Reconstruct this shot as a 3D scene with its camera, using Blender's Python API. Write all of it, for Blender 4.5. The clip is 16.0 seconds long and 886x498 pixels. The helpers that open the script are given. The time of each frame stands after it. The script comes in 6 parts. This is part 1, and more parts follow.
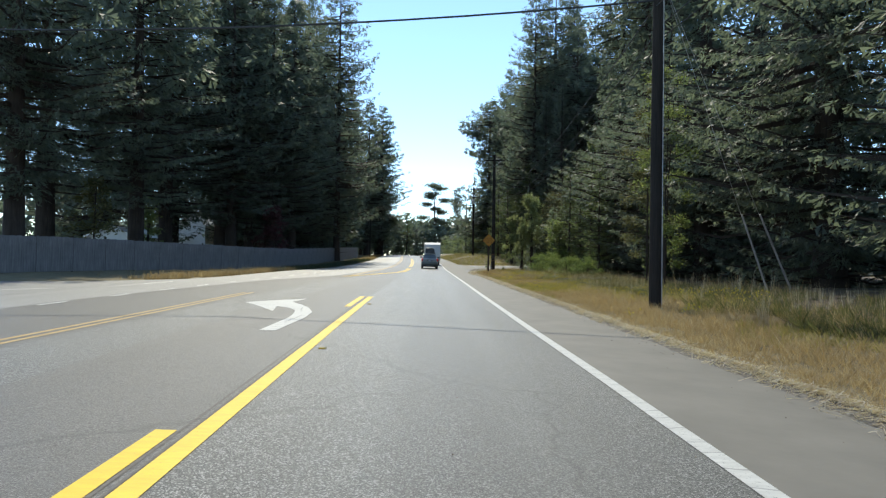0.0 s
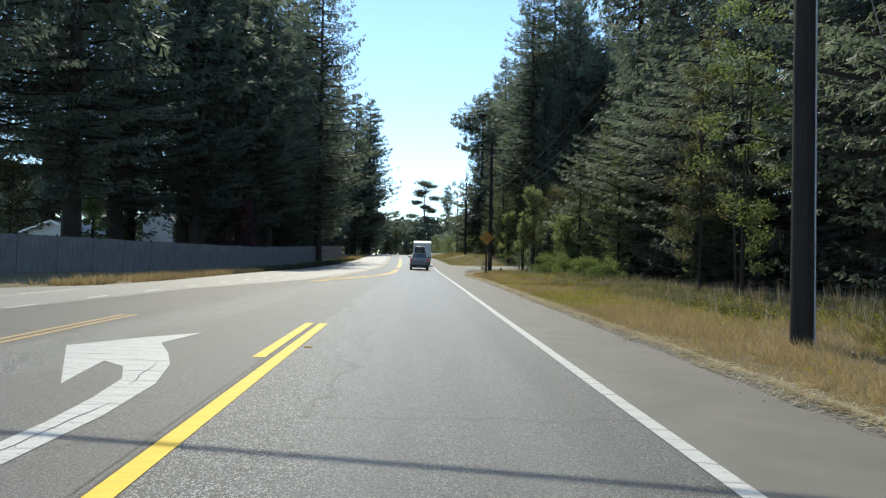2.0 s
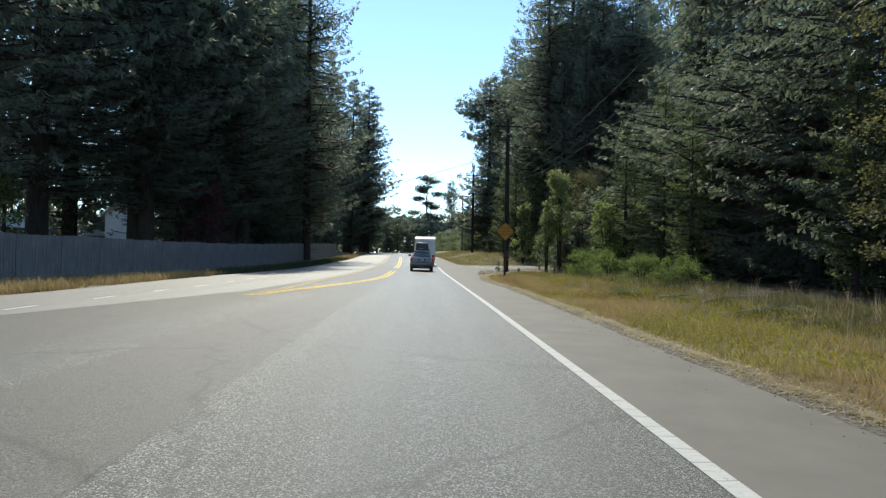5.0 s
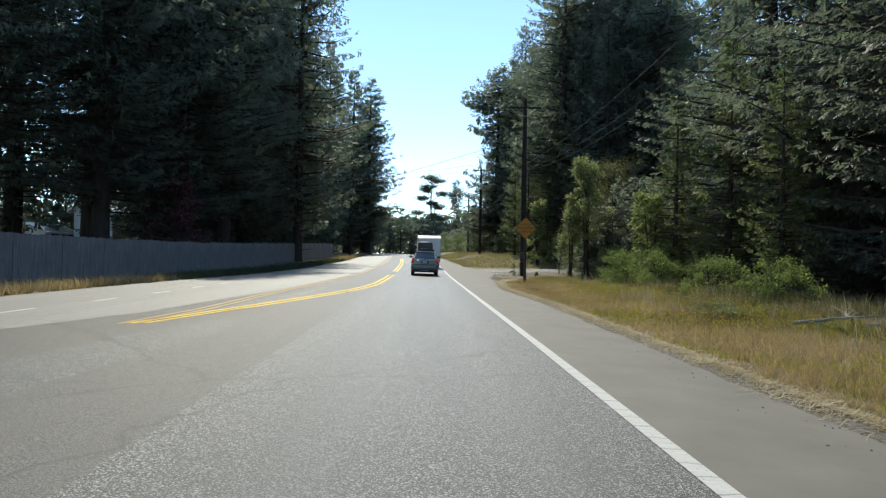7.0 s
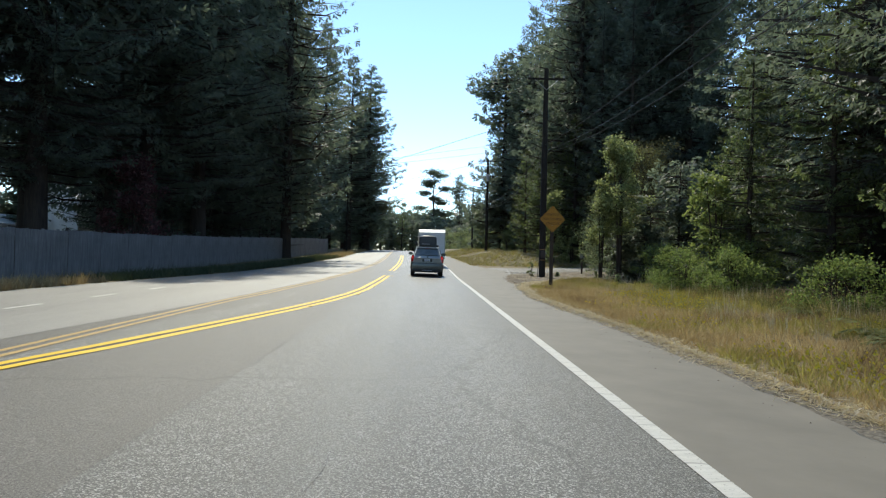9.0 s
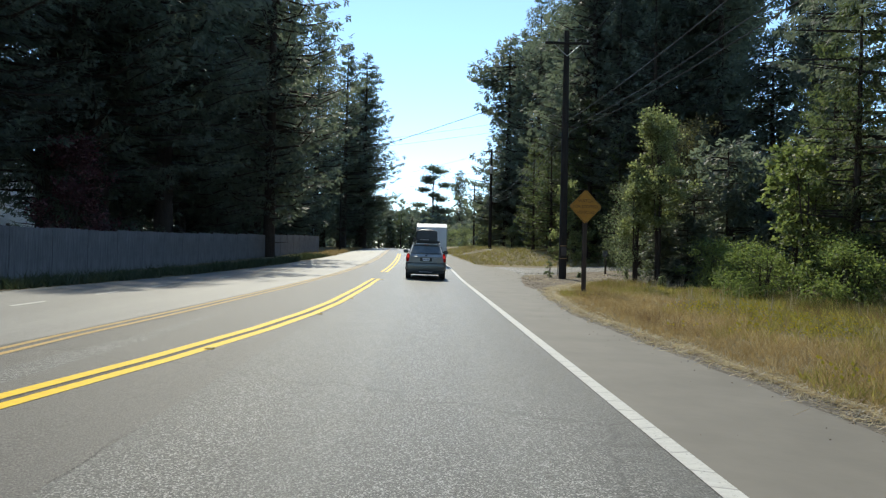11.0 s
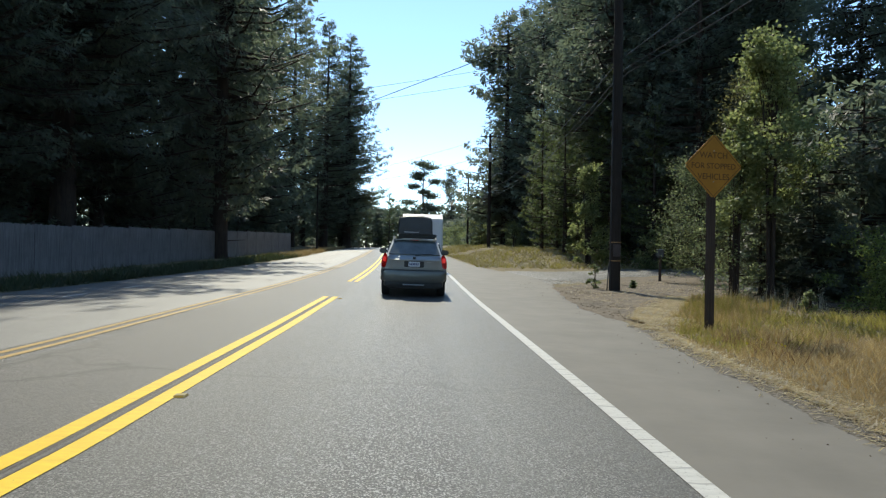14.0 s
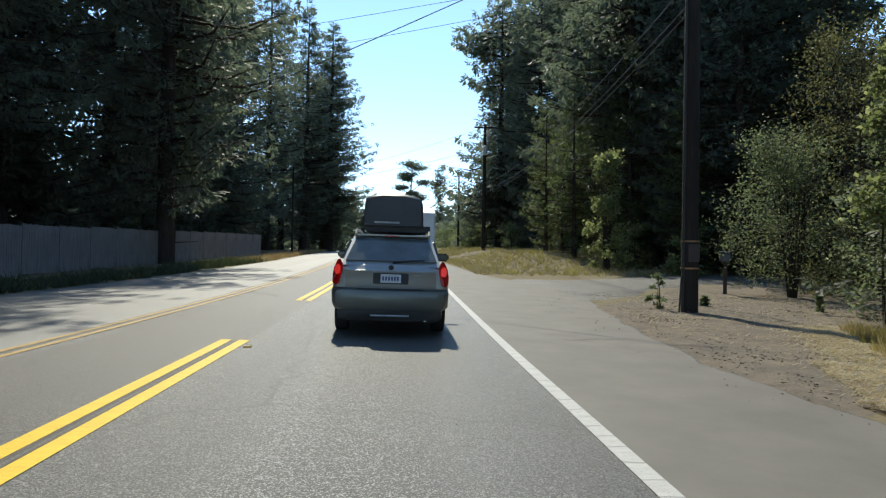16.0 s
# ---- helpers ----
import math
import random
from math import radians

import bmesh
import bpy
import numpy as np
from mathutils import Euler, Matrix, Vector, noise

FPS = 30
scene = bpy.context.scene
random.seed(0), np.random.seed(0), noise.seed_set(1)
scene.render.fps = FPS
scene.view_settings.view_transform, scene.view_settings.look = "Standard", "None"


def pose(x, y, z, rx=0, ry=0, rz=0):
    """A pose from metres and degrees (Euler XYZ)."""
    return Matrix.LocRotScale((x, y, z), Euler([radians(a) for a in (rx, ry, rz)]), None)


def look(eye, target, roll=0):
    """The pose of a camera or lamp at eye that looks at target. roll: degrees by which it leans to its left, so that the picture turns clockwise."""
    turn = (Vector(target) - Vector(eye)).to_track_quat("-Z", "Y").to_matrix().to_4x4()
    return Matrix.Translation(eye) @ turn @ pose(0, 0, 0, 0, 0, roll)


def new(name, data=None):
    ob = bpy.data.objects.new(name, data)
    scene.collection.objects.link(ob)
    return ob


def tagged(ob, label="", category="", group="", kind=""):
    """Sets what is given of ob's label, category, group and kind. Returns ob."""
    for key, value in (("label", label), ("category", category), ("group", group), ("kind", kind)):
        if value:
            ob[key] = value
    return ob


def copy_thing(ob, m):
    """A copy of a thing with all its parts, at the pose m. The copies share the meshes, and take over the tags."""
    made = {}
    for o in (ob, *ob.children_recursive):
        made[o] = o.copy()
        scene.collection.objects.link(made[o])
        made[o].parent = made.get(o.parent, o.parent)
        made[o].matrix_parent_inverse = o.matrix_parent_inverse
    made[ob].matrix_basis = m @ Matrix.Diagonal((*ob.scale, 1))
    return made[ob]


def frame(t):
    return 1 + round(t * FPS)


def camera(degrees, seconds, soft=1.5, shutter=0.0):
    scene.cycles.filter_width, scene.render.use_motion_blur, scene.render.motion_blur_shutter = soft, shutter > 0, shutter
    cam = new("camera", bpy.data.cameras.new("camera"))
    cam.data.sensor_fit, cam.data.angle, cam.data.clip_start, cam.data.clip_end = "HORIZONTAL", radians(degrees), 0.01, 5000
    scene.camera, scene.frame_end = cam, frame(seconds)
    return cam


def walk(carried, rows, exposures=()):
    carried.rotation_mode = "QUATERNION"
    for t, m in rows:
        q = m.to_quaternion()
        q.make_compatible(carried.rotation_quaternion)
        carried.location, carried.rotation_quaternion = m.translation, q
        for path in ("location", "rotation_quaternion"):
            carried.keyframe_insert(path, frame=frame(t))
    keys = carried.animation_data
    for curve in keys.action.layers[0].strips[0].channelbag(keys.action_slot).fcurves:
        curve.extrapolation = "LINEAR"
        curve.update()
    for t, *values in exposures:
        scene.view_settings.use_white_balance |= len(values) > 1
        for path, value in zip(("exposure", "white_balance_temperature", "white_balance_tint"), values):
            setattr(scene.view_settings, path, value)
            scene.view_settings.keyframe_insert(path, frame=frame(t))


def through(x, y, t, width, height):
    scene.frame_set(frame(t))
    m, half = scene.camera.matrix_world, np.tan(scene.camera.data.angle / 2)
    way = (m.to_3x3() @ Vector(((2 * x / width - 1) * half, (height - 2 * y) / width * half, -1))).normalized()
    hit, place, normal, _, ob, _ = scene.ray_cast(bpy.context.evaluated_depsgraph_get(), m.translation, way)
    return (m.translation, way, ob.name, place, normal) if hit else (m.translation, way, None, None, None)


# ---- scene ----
cam = camera(72.0, 16.0, 1.25)
PATH = [
    (0.0, look((0.049, -1.776, 1.260), (0.301, 8.220, 1.399), 0.91)),
    (0.5, look((0.041, 0.053, 1.296), (0.347, 10.048, 1.440), 0.93)),
    (1.0, look((0.037, 1.852, 1.296), (0.394, 11.845, 1.438), 0.99)),
    (1.5, look((0.037, 3.651, 1.296), (0.436, 13.642, 1.432), 1.08)),
    (2.0, look((0.042, 5.480, 1.297), (0.466, 15.470, 1.429), 1.04)),
    (2.5, look((0.044, 7.277, 1.303), (0.479, 17.267, 1.422), 0.95)),
    (3.0, look((0.044, 9.029, 1.311), (0.479, 19.019, 1.415), 0.83)),
    (3.5, look((0.056, 10.763, 1.330), (0.484, 20.754, 1.423), 0.76)),
    (4.0, look((0.055, 12.526, 1.332), (0.470, 22.517, 1.425), 0.75)),
    (4.5, look((0.072, 14.288, 1.300), (0.472, 24.280, 1.397), 0.82)),
    (5.0, look((0.101, 16.058, 1.300), (0.485, 26.051, 1.403), 0.88)),
    (5.5, look((0.135, 17.844, 1.300), (0.502, 27.837, 1.409), 0.93)),
    (6.0, look((0.168, 19.654, 1.300), (0.516, 29.647, 1.415), 0.96)),
    (6.5, look((0.192, 21.495, 1.300), (0.524, 31.489, 1.420), 0.98)),
    (7.0, look((0.201, 23.375, 1.308), (0.517, 33.369, 1.431), 1.05)),
    (7.5, look((0.193, 25.220, 1.303), (0.500, 35.215, 1.419), 1.15)),
    (8.0, look((0.170, 26.878, 1.313), (0.463, 36.873, 1.410), 1.23)),
    (8.5, look((0.169, 28.609, 1.304), (0.458, 38.605, 1.385), 1.35)),
    (9.0, look((0.188, 30.269, 1.314), (0.474, 40.265, 1.384), 1.38)),
    (9.5, look((0.207, 31.855, 1.300), (0.490, 41.851, 1.361), 1.29)),
    (10.0, look((0.224, 33.399, 1.300), (0.508, 43.395, 1.352), 1.19)),
    (10.5, look((0.240, 34.933, 1.300), (0.526, 44.928, 1.344), 1.14)),
    (11.0, look((0.253, 36.488, 1.300), (0.544, 46.484, 1.335), 1.15)),
    (11.5, look((0.263, 38.098, 1.301), (0.561, 48.093, 1.326), 1.17)),
    (12.0, look((0.267, 39.793, 1.299), (0.577, 49.788, 1.311), 1.15)),
    (12.5, look((0.269, 41.556, 1.298), (0.596, 51.551, 1.306), 1.11)),
    (13.0, look((0.274, 43.353, 1.298), (0.619, 53.347, 1.311), 1.06)),
    (13.5, look((0.290, 45.191, 1.302), (0.678, 55.184, 1.327), 1.01)),
    (14.0, look((0.320, 47.097, 1.293), (0.774, 57.087, 1.322), 0.99)),
    (14.5, look((0.367, 49.058, 1.311), (0.894, 59.044, 1.351), 0.97)),
    (15.0, look((0.410, 50.921, 1.298), (1.011, 60.903, 1.350), 0.95)),
    (15.5, look((0.451, 52.658, 1.290), (1.096, 62.637, 1.356), 0.92)),
    (16.0, look((0.485, 54.399, 1.299), (1.130, 64.378, 1.383), 0.86)),
]
walk(cam, PATH, [(0.0, 0.52, 7020, 3)])

# == world ==
# ---------------------------------------------------------------- light
SUN_UP, SUN_TURN = 49.0, -7.0          # degrees: height, and turn from +y (negative: to the left)
world = bpy.data.worlds.new("sky")
world.use_nodes = True
scene.world = world
wn = world.node_tree
sky = wn.nodes.new("ShaderNodeTexSky")
sky.sky_type, sky.sun_disc = "NISHITA", False
sky.sun_elevation, sky.sun_rotation = radians(SUN_UP), radians(SUN_TURN)
sky.altitude = 1200.0
sky.air_density, sky.dust_density, sky.ozone_density = 1.0, 0.0, 4.5
wn.links.new(sky.outputs[0], wn.nodes["Background"].inputs[0])
wn.nodes["Background"].inputs[1].default_value = 0.20
sun = new("sun", bpy.data.lights.new("sun", "SUN"))
sun.data.energy, sun.data.angle, sun.data.color = 3.2, radians(0.5), (1.0, 0.95, 0.86)
_s = Vector((math.sin(radians(SUN_TURN)) * math.cos(radians(SUN_UP)), math.cos(radians(SUN_TURN)) * math.cos(radians(SUN_UP)), math.sin(radians(SUN_UP))))
sun.matrix_world = look(_s * 300, (0, 0, 0))


# ---------------------------------------------------------------- materials
def material(name):
    m = bpy.data.materials.new(name)
    m.use_nodes = True
    return m, m.node_tree.nodes, m.node_tree.links, m.node_tree.nodes["Principled BSDF"]


def ramp(nodes, links, source, stops):
    r = nodes.new("ShaderNodeValToRGB")
    while len(r.color_ramp.elements) < len(stops):
        r.color_ramp.elements.new(0.5)
    for e, (p, c) in zip(r.color_ramp.elements, stops):
        e.position, e.color = p, (*c, 1) if len(c) == 3 else c
    links.new(source, r.inputs[0])
    return r.outputs[0]


def grain(nodes, links, scale, detail=4.0, rough=0.6, stretch=(1, 1, 1), space="Object", distort=0.0):
    co = nodes.new("ShaderNodeTexCoord")
    mp = nodes.new("ShaderNodeMapping")
    mp.inputs["Scale"].default_value = stretch
    nz = nodes.new("ShaderNodeTexNoise")
    nz.inputs["Scale"].default_value, nz.inputs["Detail"].default_value = scale, detail
    nz.inputs["Roughness"].default_value, nz.inputs["Distortion"].default_value = rough, distort
    links.new(co.outputs[space], mp.inputs[0])
    links.new(mp.outputs[0], nz.inputs["Vector"])
    return nz.outputs["Fac"]


def blend(nodes, links, fac, a, b, mode="MIX"):
    mx = nodes.new("ShaderNodeMix")
    mx.data_type, mx.blend_type = "RGBA", mode
    for socket, v in ((mx.inputs["Factor"], fac), (mx.inputs["A"], a), (mx.inputs["B"], b)):
        if hasattr(v, "links"):
            links.new(v, socket)
        elif isinstance(v, (int, float)):
            socket.default_value = v
        else:
            socket.default_value = (*v, 1)
    return mx.outputs["Result"]


def relief(nodes, links, bsdf, height, strength, distance):
    b = nodes.new("ShaderNodeBump")
    b.inputs["Strength"].default_value, b.inputs["Distance"].default_value = strength, distance
    links.new(height, b.inputs["Height"])
    links.new(b.outputs[0], bsdf.inputs["Normal"])


def plain(name, colour, rough=0.6, metal=0.0, vary=0.25, scale=6.0, bump=0.0):
    m, n, l, b = material(name)
    g = grain(n, l, scale)
    dark = tuple(c * (1 - vary) for c in colour)
    light = tuple(min(1, c * (1 + vary)) for c in colour)
    l.new(ramp(n, l, g, [(0.3, dark), (0.7, light)]), b.inputs["Base Color"])
    b.inputs["Roughness"].default_value, b.inputs["Metallic"].default_value = rough, metal
    if bump:
        relief(n, l, b, grain(n, l, scale * 6), bump, 0.01)
    return m


def asphalt(name, low, high, old=False, stones=1.0, gloss=0.0, shine=0.5, streak=0.0, film=0.0, tracks=None):
    m, n, l, b = material(name)
    broad = grain(n, l, 0.28, 5, 0.6, (1.6, 0.25, 1))
    mid = grain(n, l, 2.2, 5, 0.65)
    stone = grain(n, l, 76, 3, 0.85)
    c = ramp(n, l, broad, [(0.3, low), (0.72, high)])
    c = blend(n, l, 0.35, c, ramp(n, l, mid, [(0.3, low), (0.7, high)]))
    if tracks is not None:
        # wheels wear two pale tracks, oil darkens the strip between them
        where, apart, off, uneven = n.new("ShaderNodeTexCoord"), n.new("ShaderNodeSeparateXYZ"), n.new("ShaderNodeMath"), n.new("ShaderNodeMath")
        l.new(where.outputs["Object"], apart.inputs[0])
        off.operation, uneven.operation = "SUBTRACT", "ABSOLUTE"
        l.new(apart.outputs[0], off.inputs[0])
        off.inputs[1].default_value = tracks
        l.new(off.outputs[0], uneven.inputs[0])
        worn = ramp(n, l, uneven.outputs[0], [(0.0, (0.0,) * 3), (0.30, (0.08,) * 3), (0.62, (1.0,) * 3), (0.95, (0.75,) * 3), (1.0, (0.45,) * 3)])
        worn = blend(n, l, 1.0, worn, ramp(n, l, grain(n, l, 0.9, 4, 0.6, (1.0, 0.12, 1)), [(0.3, (0.45,) * 3), (0.65, (1.0,) * 3)]), "MULTIPLY")
        c = blend(n, l, worn, tuple(v * 0.88 for v in low), tuple(v * 1.25 for v in high))
    if streak:
        # wheel tracks worn smooth and pale
        c = blend(n, l, ramp(n, l, grain(n, l, 0.75, 4, 0.6, (1.0, 0.03, 1)), [(0.42, (0, 0, 0)), (0.60, (streak,) * 3)]), c, tuple(min(0.6, v * 1.5) for v in high))
    c = blend(n, l, ramp(n, l, stone, [(0.50, (0, 0, 0)), (0.66, (0.9, 0.9, 0.9))]), c, tuple(min(0.6, v * 2.6) for v in high))
    c = blend(n, l, ramp(n, l, stone, [(0.34, (0.85, 0.85, 0.85)), (0.48, (0, 0, 0))]), c, tuple(v * 0.3 for v in low))
    # pale and dark stones of the worn aggregate, barest in the wheel tracks
    ce = n.new("ShaderNodeTexVoronoi")
    ce.inputs["Scale"].default_value = 118
    pos = n.new("ShaderNodeTexCoord")
    l.new(pos.outputs["Object"], ce.inputs["Vector"])
    one = n.new("ShaderNodeSeparateColor")
    l.new(ce.outputs["Color"], one.inputs[0])
    bare = ramp(n, l, grain(n, l, 0.5, 3, 0.5, (1.0, 0.06, 1)), [(0.36, (0.25 * stones,) * 3), (0.58, (stones,) * 3)])
    c = blend(n, l, blend(n, l, 1.0, bare, ramp(n, l, one.outputs[0], [(0.76, (0, 0, 0)), (0.88, (0.95,) * 3)]), "MULTIPLY"), c, (0.38, 0.38, 0.36))
    c = blend(n, l, blend(n, l, 1.0, bare, ramp(n, l, one.outputs[0], [(0.16, (0.95,) * 3), (0.34, (0, 0, 0))]), "MULTIPLY"), c, (0.014, 0.014, 0.014))
    # long sealed seams and hair cracks
    vo = n.new("ShaderNodeTexVoronoi")
    vo.feature = "DISTANCE_TO_EDGE"
    vo.inputs["Scale"].default_value = 0.16 if not old else 0.5
    co = n.new("ShaderNodeTexCoord")
    wob = n.new("ShaderNodeTexNoise")
    wob.inputs["Scale"].default_value = 1.4
    add = n.new("ShaderNodeVectorMath")
    add.operation = "MULTIPLY_ADD"
    add.inputs[1].default_value = (0.8, 0.8, 0)
    l.new(co.outputs["Object"], wob.inputs["Vector"])
    l.new(wob.outputs["Color"], add.inputs[0])
    l.new(co.outputs["Object"], add.inputs[2])
    l.new(add.outputs[0], vo.inputs["Vector"])
    crack = ramp(n, l, vo.outputs["Distance"], [(0.0, (0.55, 0.55, 0.55)), (0.006 if not old else 0.02, (0, 0, 0))])
    c = blend(n, l, crack, c, tuple(v * 0.35 for v in low))
    l.new(c, b.inputs["Base Color"])
    rr = ramp(n, l, stone, [(0.3, (0.62 - gloss,) * 3), (0.7, (0.43 - gloss,) * 3)])
    l.new(rr, b.inputs["Roughness"])
    b.inputs["Specular IOR Level"].default_value = shine
    b.inputs["Coat Weight"].default_value, b.inputs["Coat Roughness"].default_value = film, 0.6
    relief(n, l, b, stone, 0.55, 0.012)
    return m


def paint(name, colour, worn, under=(0.06, 0.06, 0.06), cracked=True):
    m, n, l, b = material(name)
    chip = grain(n, l, 30, 5, 0.75)
    streak = grain(n, l, 5, 4, 0.6, (1, 4, 1))
    c = ramp(n, l, streak, [(0.3, tuple(v * 0.8 for v in colour)), (0.7, colour)])
    c = blend(n, l, ramp(n, l, chip, [(worn - 0.06, (0.75,) * 3), (worn + 0.05, (0, 0, 0))]), c, under)
    if cracked:
        # sideways cracks through the thick paint
        wv = n.new("ShaderNodeTexWave")
        wv.bands_direction = "Y"
        wv.inputs["Scale"].default_value, wv.inputs["Distortion"].default_value = 1.1, 5.0
        wv.inputs["Detail"].default_value = 3.0
        co = n.new("ShaderNodeTexCoord")
        l.new(co.outputs["Object"], wv.inputs["Vector"])
        c = blend(n, l, ramp(n, l, wv.outputs["Fac"], [(0.0, (0.5,) * 3), (0.025, (0, 0, 0))]), c, under)
    l.new(c, b.inputs["Base Color"])
    b.inputs["Roughness"].default_value = 0.55
    relief(n, l, b, chip, 0.3, 0.006)
    return m


def leaf_material(name, dark, light, through=0.3, tip=None, glow=1.0, wax=0.3):
    m, n, l, b = material(name)
    geo = n.new("ShaderNodeNewGeometry")
    c = ramp(n, l, geo.outputs["Random Per Island"], [(0.0, dark), (0.75, light), (1.0, tip or light)])
    obj = n.new("ShaderNodeObjectInfo")
    c = blend(n, l, ramp(n, l, obj.outputs["Random"], [(0.0, (0.0,) * 3), (1.0, (0.35,) * 3)]), c, tuple(v * 0.6 for v in dark))
    broad = grain(n, l, 0.35, 3)
    c = blend(n, l, ramp(n, l, broad, [(0.35, (0.45,) * 3), (0.65, (0, 0, 0))]), c, tuple(v * 0.7 for v in dark))
    l.new(c, b.inputs["Base Color"])
    b.inputs["Roughness"].default_value = 0.55
    b.inputs["Specular IOR Level"].default_value = wax
    t = n.new("ShaderNodeBsdfTranslucent")
    l.new(blend(n, l, 1.0, c, (glow, glow * 1.05, glow * 0.85), "MULTIPLY"), t.inputs["Color"])
    mx = n.new("ShaderNodeMixShader")
    mx.inputs[0].default_value = through
    l.new(b.outputs[0], mx.inputs[1])
    l.new(t.outputs[0], mx.inputs[2])
    l.new(mx.outputs[0], n["Material Output"].inputs["Surface"])
    return m


def wood(name, low, high, scale=3.0, stretch=(8, 8, 0.6), bump=0.5, rough=0.85):
    m, n, l, b = material(name)
    g = grain(n, l, scale, 6, 0.7, stretch, distort=0.6)
    c = ramp(n, l, g, [(0.3, low), (0.7, high)])
    stain = grain(n, l, 0.8, 3)
    c = blend(n, l, ramp(n, l, stain, [(0.45, (0, 0, 0)), (0.75, (0.5,) * 3)]), c, tuple(v * 0.6 for v in low))
    l.new(c, b.inputs["Base Color"])
    b.inputs["Roughness"].default_value = rough
    b.inputs["Specular IOR Level"].default_value = 0.2
    relief(n, l, b, g, bump, 0.03)
    return m


ASPHALT = asphalt("asphalt", (0.0405, 0.0412, 0.039), (0.0695, 0.0708, 0.0655), shine=0.58, tracks=0.25)
ASPHALT_PALE = asphalt("pale_asphalt", (0.062, 0.060, 0.056), (0.090, 0.088, 0.082), False, 0.25, -0.06, 0.95, 0.7, 0.42)
ASPHALT_TURN = asphalt("turn_lane_asphalt", (0.055, 0.052, 0.047), (0.088, 0.083, 0.075), False, 0.22)
ASPHALT_OLD = asphalt("asphalt_old", (0.062, 0.059, 0.054), (0.105, 0.099, 0.09), True)
YELLOW = paint("yellow_paint", (0.90, 0.57, 0.022), 0.33, cracked=False)
YELLOW_OLD = paint("faded_yellow_paint", (0.56, 0.37, 0.13), 0.42, cracked=False)
WHITE = paint("white_paint", (0.56, 0.55, 0.505), 0.38)
WHITE_OLD = paint("faded_white_paint", (0.70, 0.69, 0.65), 0.36)
BLACK_GAP = plain("black_stripe", (0.10, 0.088, 0.075), 0.7, vary=0.4, scale=20)
BARK = wood("bark", (0.030, 0.022, 0.018), (0.075, 0.055, 0.042), 1.5, (5, 5, 0.5), 0.9)
POLE_WOOD = wood("creosoted_wood", (0.018, 0.015, 0.013), (0.05, 0.04, 0.033), 3, (10, 10, 0.4), 0.5)
FENCE_WOOD = wood("weathered_boards", (0.16, 0.15, 0.148), (0.31, 0.29, 0.28), 2, (8, 8, 0.5), 0.4)
POST_WOOD = wood("dark_post_wood", (0.045, 0.033, 0.027), (0.10, 0.075, 0.06), 3, (10, 10, 0.5), 0.4)
NEEDLES = leaf_material("conifer_needles", (0.085, 0.102, 0.084), (0.125, 0.145, 0.112), 0.55, (0.145, 0.165, 0.12), 1.75, 0.6)
# brighter needle copy for young firs; the catch of sun is in its colour
NEEDLES_LIGHT = leaf_material("lit_tone_needles", (0.07, 0.09, 0.045), (0.13, 0.16, 0.07), 0.5, (0.19, 0.21, 0.09), 1.7)
LEAVES = leaf_material("leaves", (0.11, 0.14, 0.05), (0.20, 0.24, 0.085), 0.55, (0.32, 0.34, 0.14), 1.6, 0.5)
# a paler copy of the leaf colour, with the sunlit look painted in
LEAVES_LIT_TONE = leaf_material("sunlit_tone_leaves", (0.14, 0.165, 0.075), (0.25, 0.275, 0.13), 0.55, (0.40, 0.40, 0.21), 1.5)
LEAVES_OLIVE = leaf_material("olive_leaves", (0.09, 0.09, 0.045), (0.16, 0.155, 0.07), 0.5, (0.26, 0.23, 0.11), 1.35)
LEAVES_GREY = leaf_material("grey_leaves", (0.11, 0.135, 0.08), (0.20, 0.235, 0.135), 0.6, (0.36, 0.375, 0.25), 1.4)
LEAVES_RED = leaf_material("red_leaves", (0.075, 0.026, 0.03), (0.17, 0.06, 0.07), 0.45, (0.40, 0.20, 0.22), 1.4, 0.5)
BROOM = leaf_material("broom_green", (0.11, 0.15, 0.05), (0.20, 0.25, 0.085), 0.55, (0.28, 0.31, 0.11), 1.5)
DRY_GRASS = leaf_material("dry_grass", (0.33, 0.225, 0.12), (0.50, 0.37, 0.21), 0.45, (0.68, 0.55, 0.37), 1.2)
GREEN_GRASS = leaf_material("green_grass", (0.22, 0.195, 0.06), (0.36, 0.315, 0.10), 0.5, (0.50, 0.41, 0.15), 1.3)
STRAW = leaf_material("straw", (0.38, 0.31, 0.21), (0.58, 0.50, 0.37), 0.25, (0.74, 0.67, 0.53))
STEEL = plain("galvanised_steel", (0.42, 0.42, 0.41), 0.45, 0.9, 0.2, 9)
CABLE = plain("black_cable", (0.022, 0.022, 0.023), 0.5, 0.0, 0.2, 9)
CERAMIC = plain("insulator", (0.30, 0.27, 0.24), 0.25, 0, 0.2, 9)


def soil():
    m, n, l, b = material("verge_soil")
    g1, g2, g3 = grain(n, l, 0.12, 4), grain(n, l, 1.3, 6, 0.7), grain(n, l, 28, 4, 0.8)
    c = ramp(n, l, g1, [(0.35, (0.26, 0.205, 0.11)), (0.65, (0.20, 0.18, 0.08))])
    c = blend(n, l, 0.5, c, ramp(n, l, g2, [(0.3, (0.13, 0.10, 0.06)), (0.55, (0.24, 0.185, 0.105)), (0.75, (0.32, 0.255, 0.155))]))
    c = blend(n, l, ramp(n, l, g3, [(0.35, (0.6,) * 3), (0.6, (0, 0, 0))]), c, (0.06, 0.045, 0.028))
    l.new(c, b.inputs["Base Color"])
    b.inputs["Roughness"].default_value = 0.95
    relief(n, l, b, g3, 0.8, 0.03)
    return m


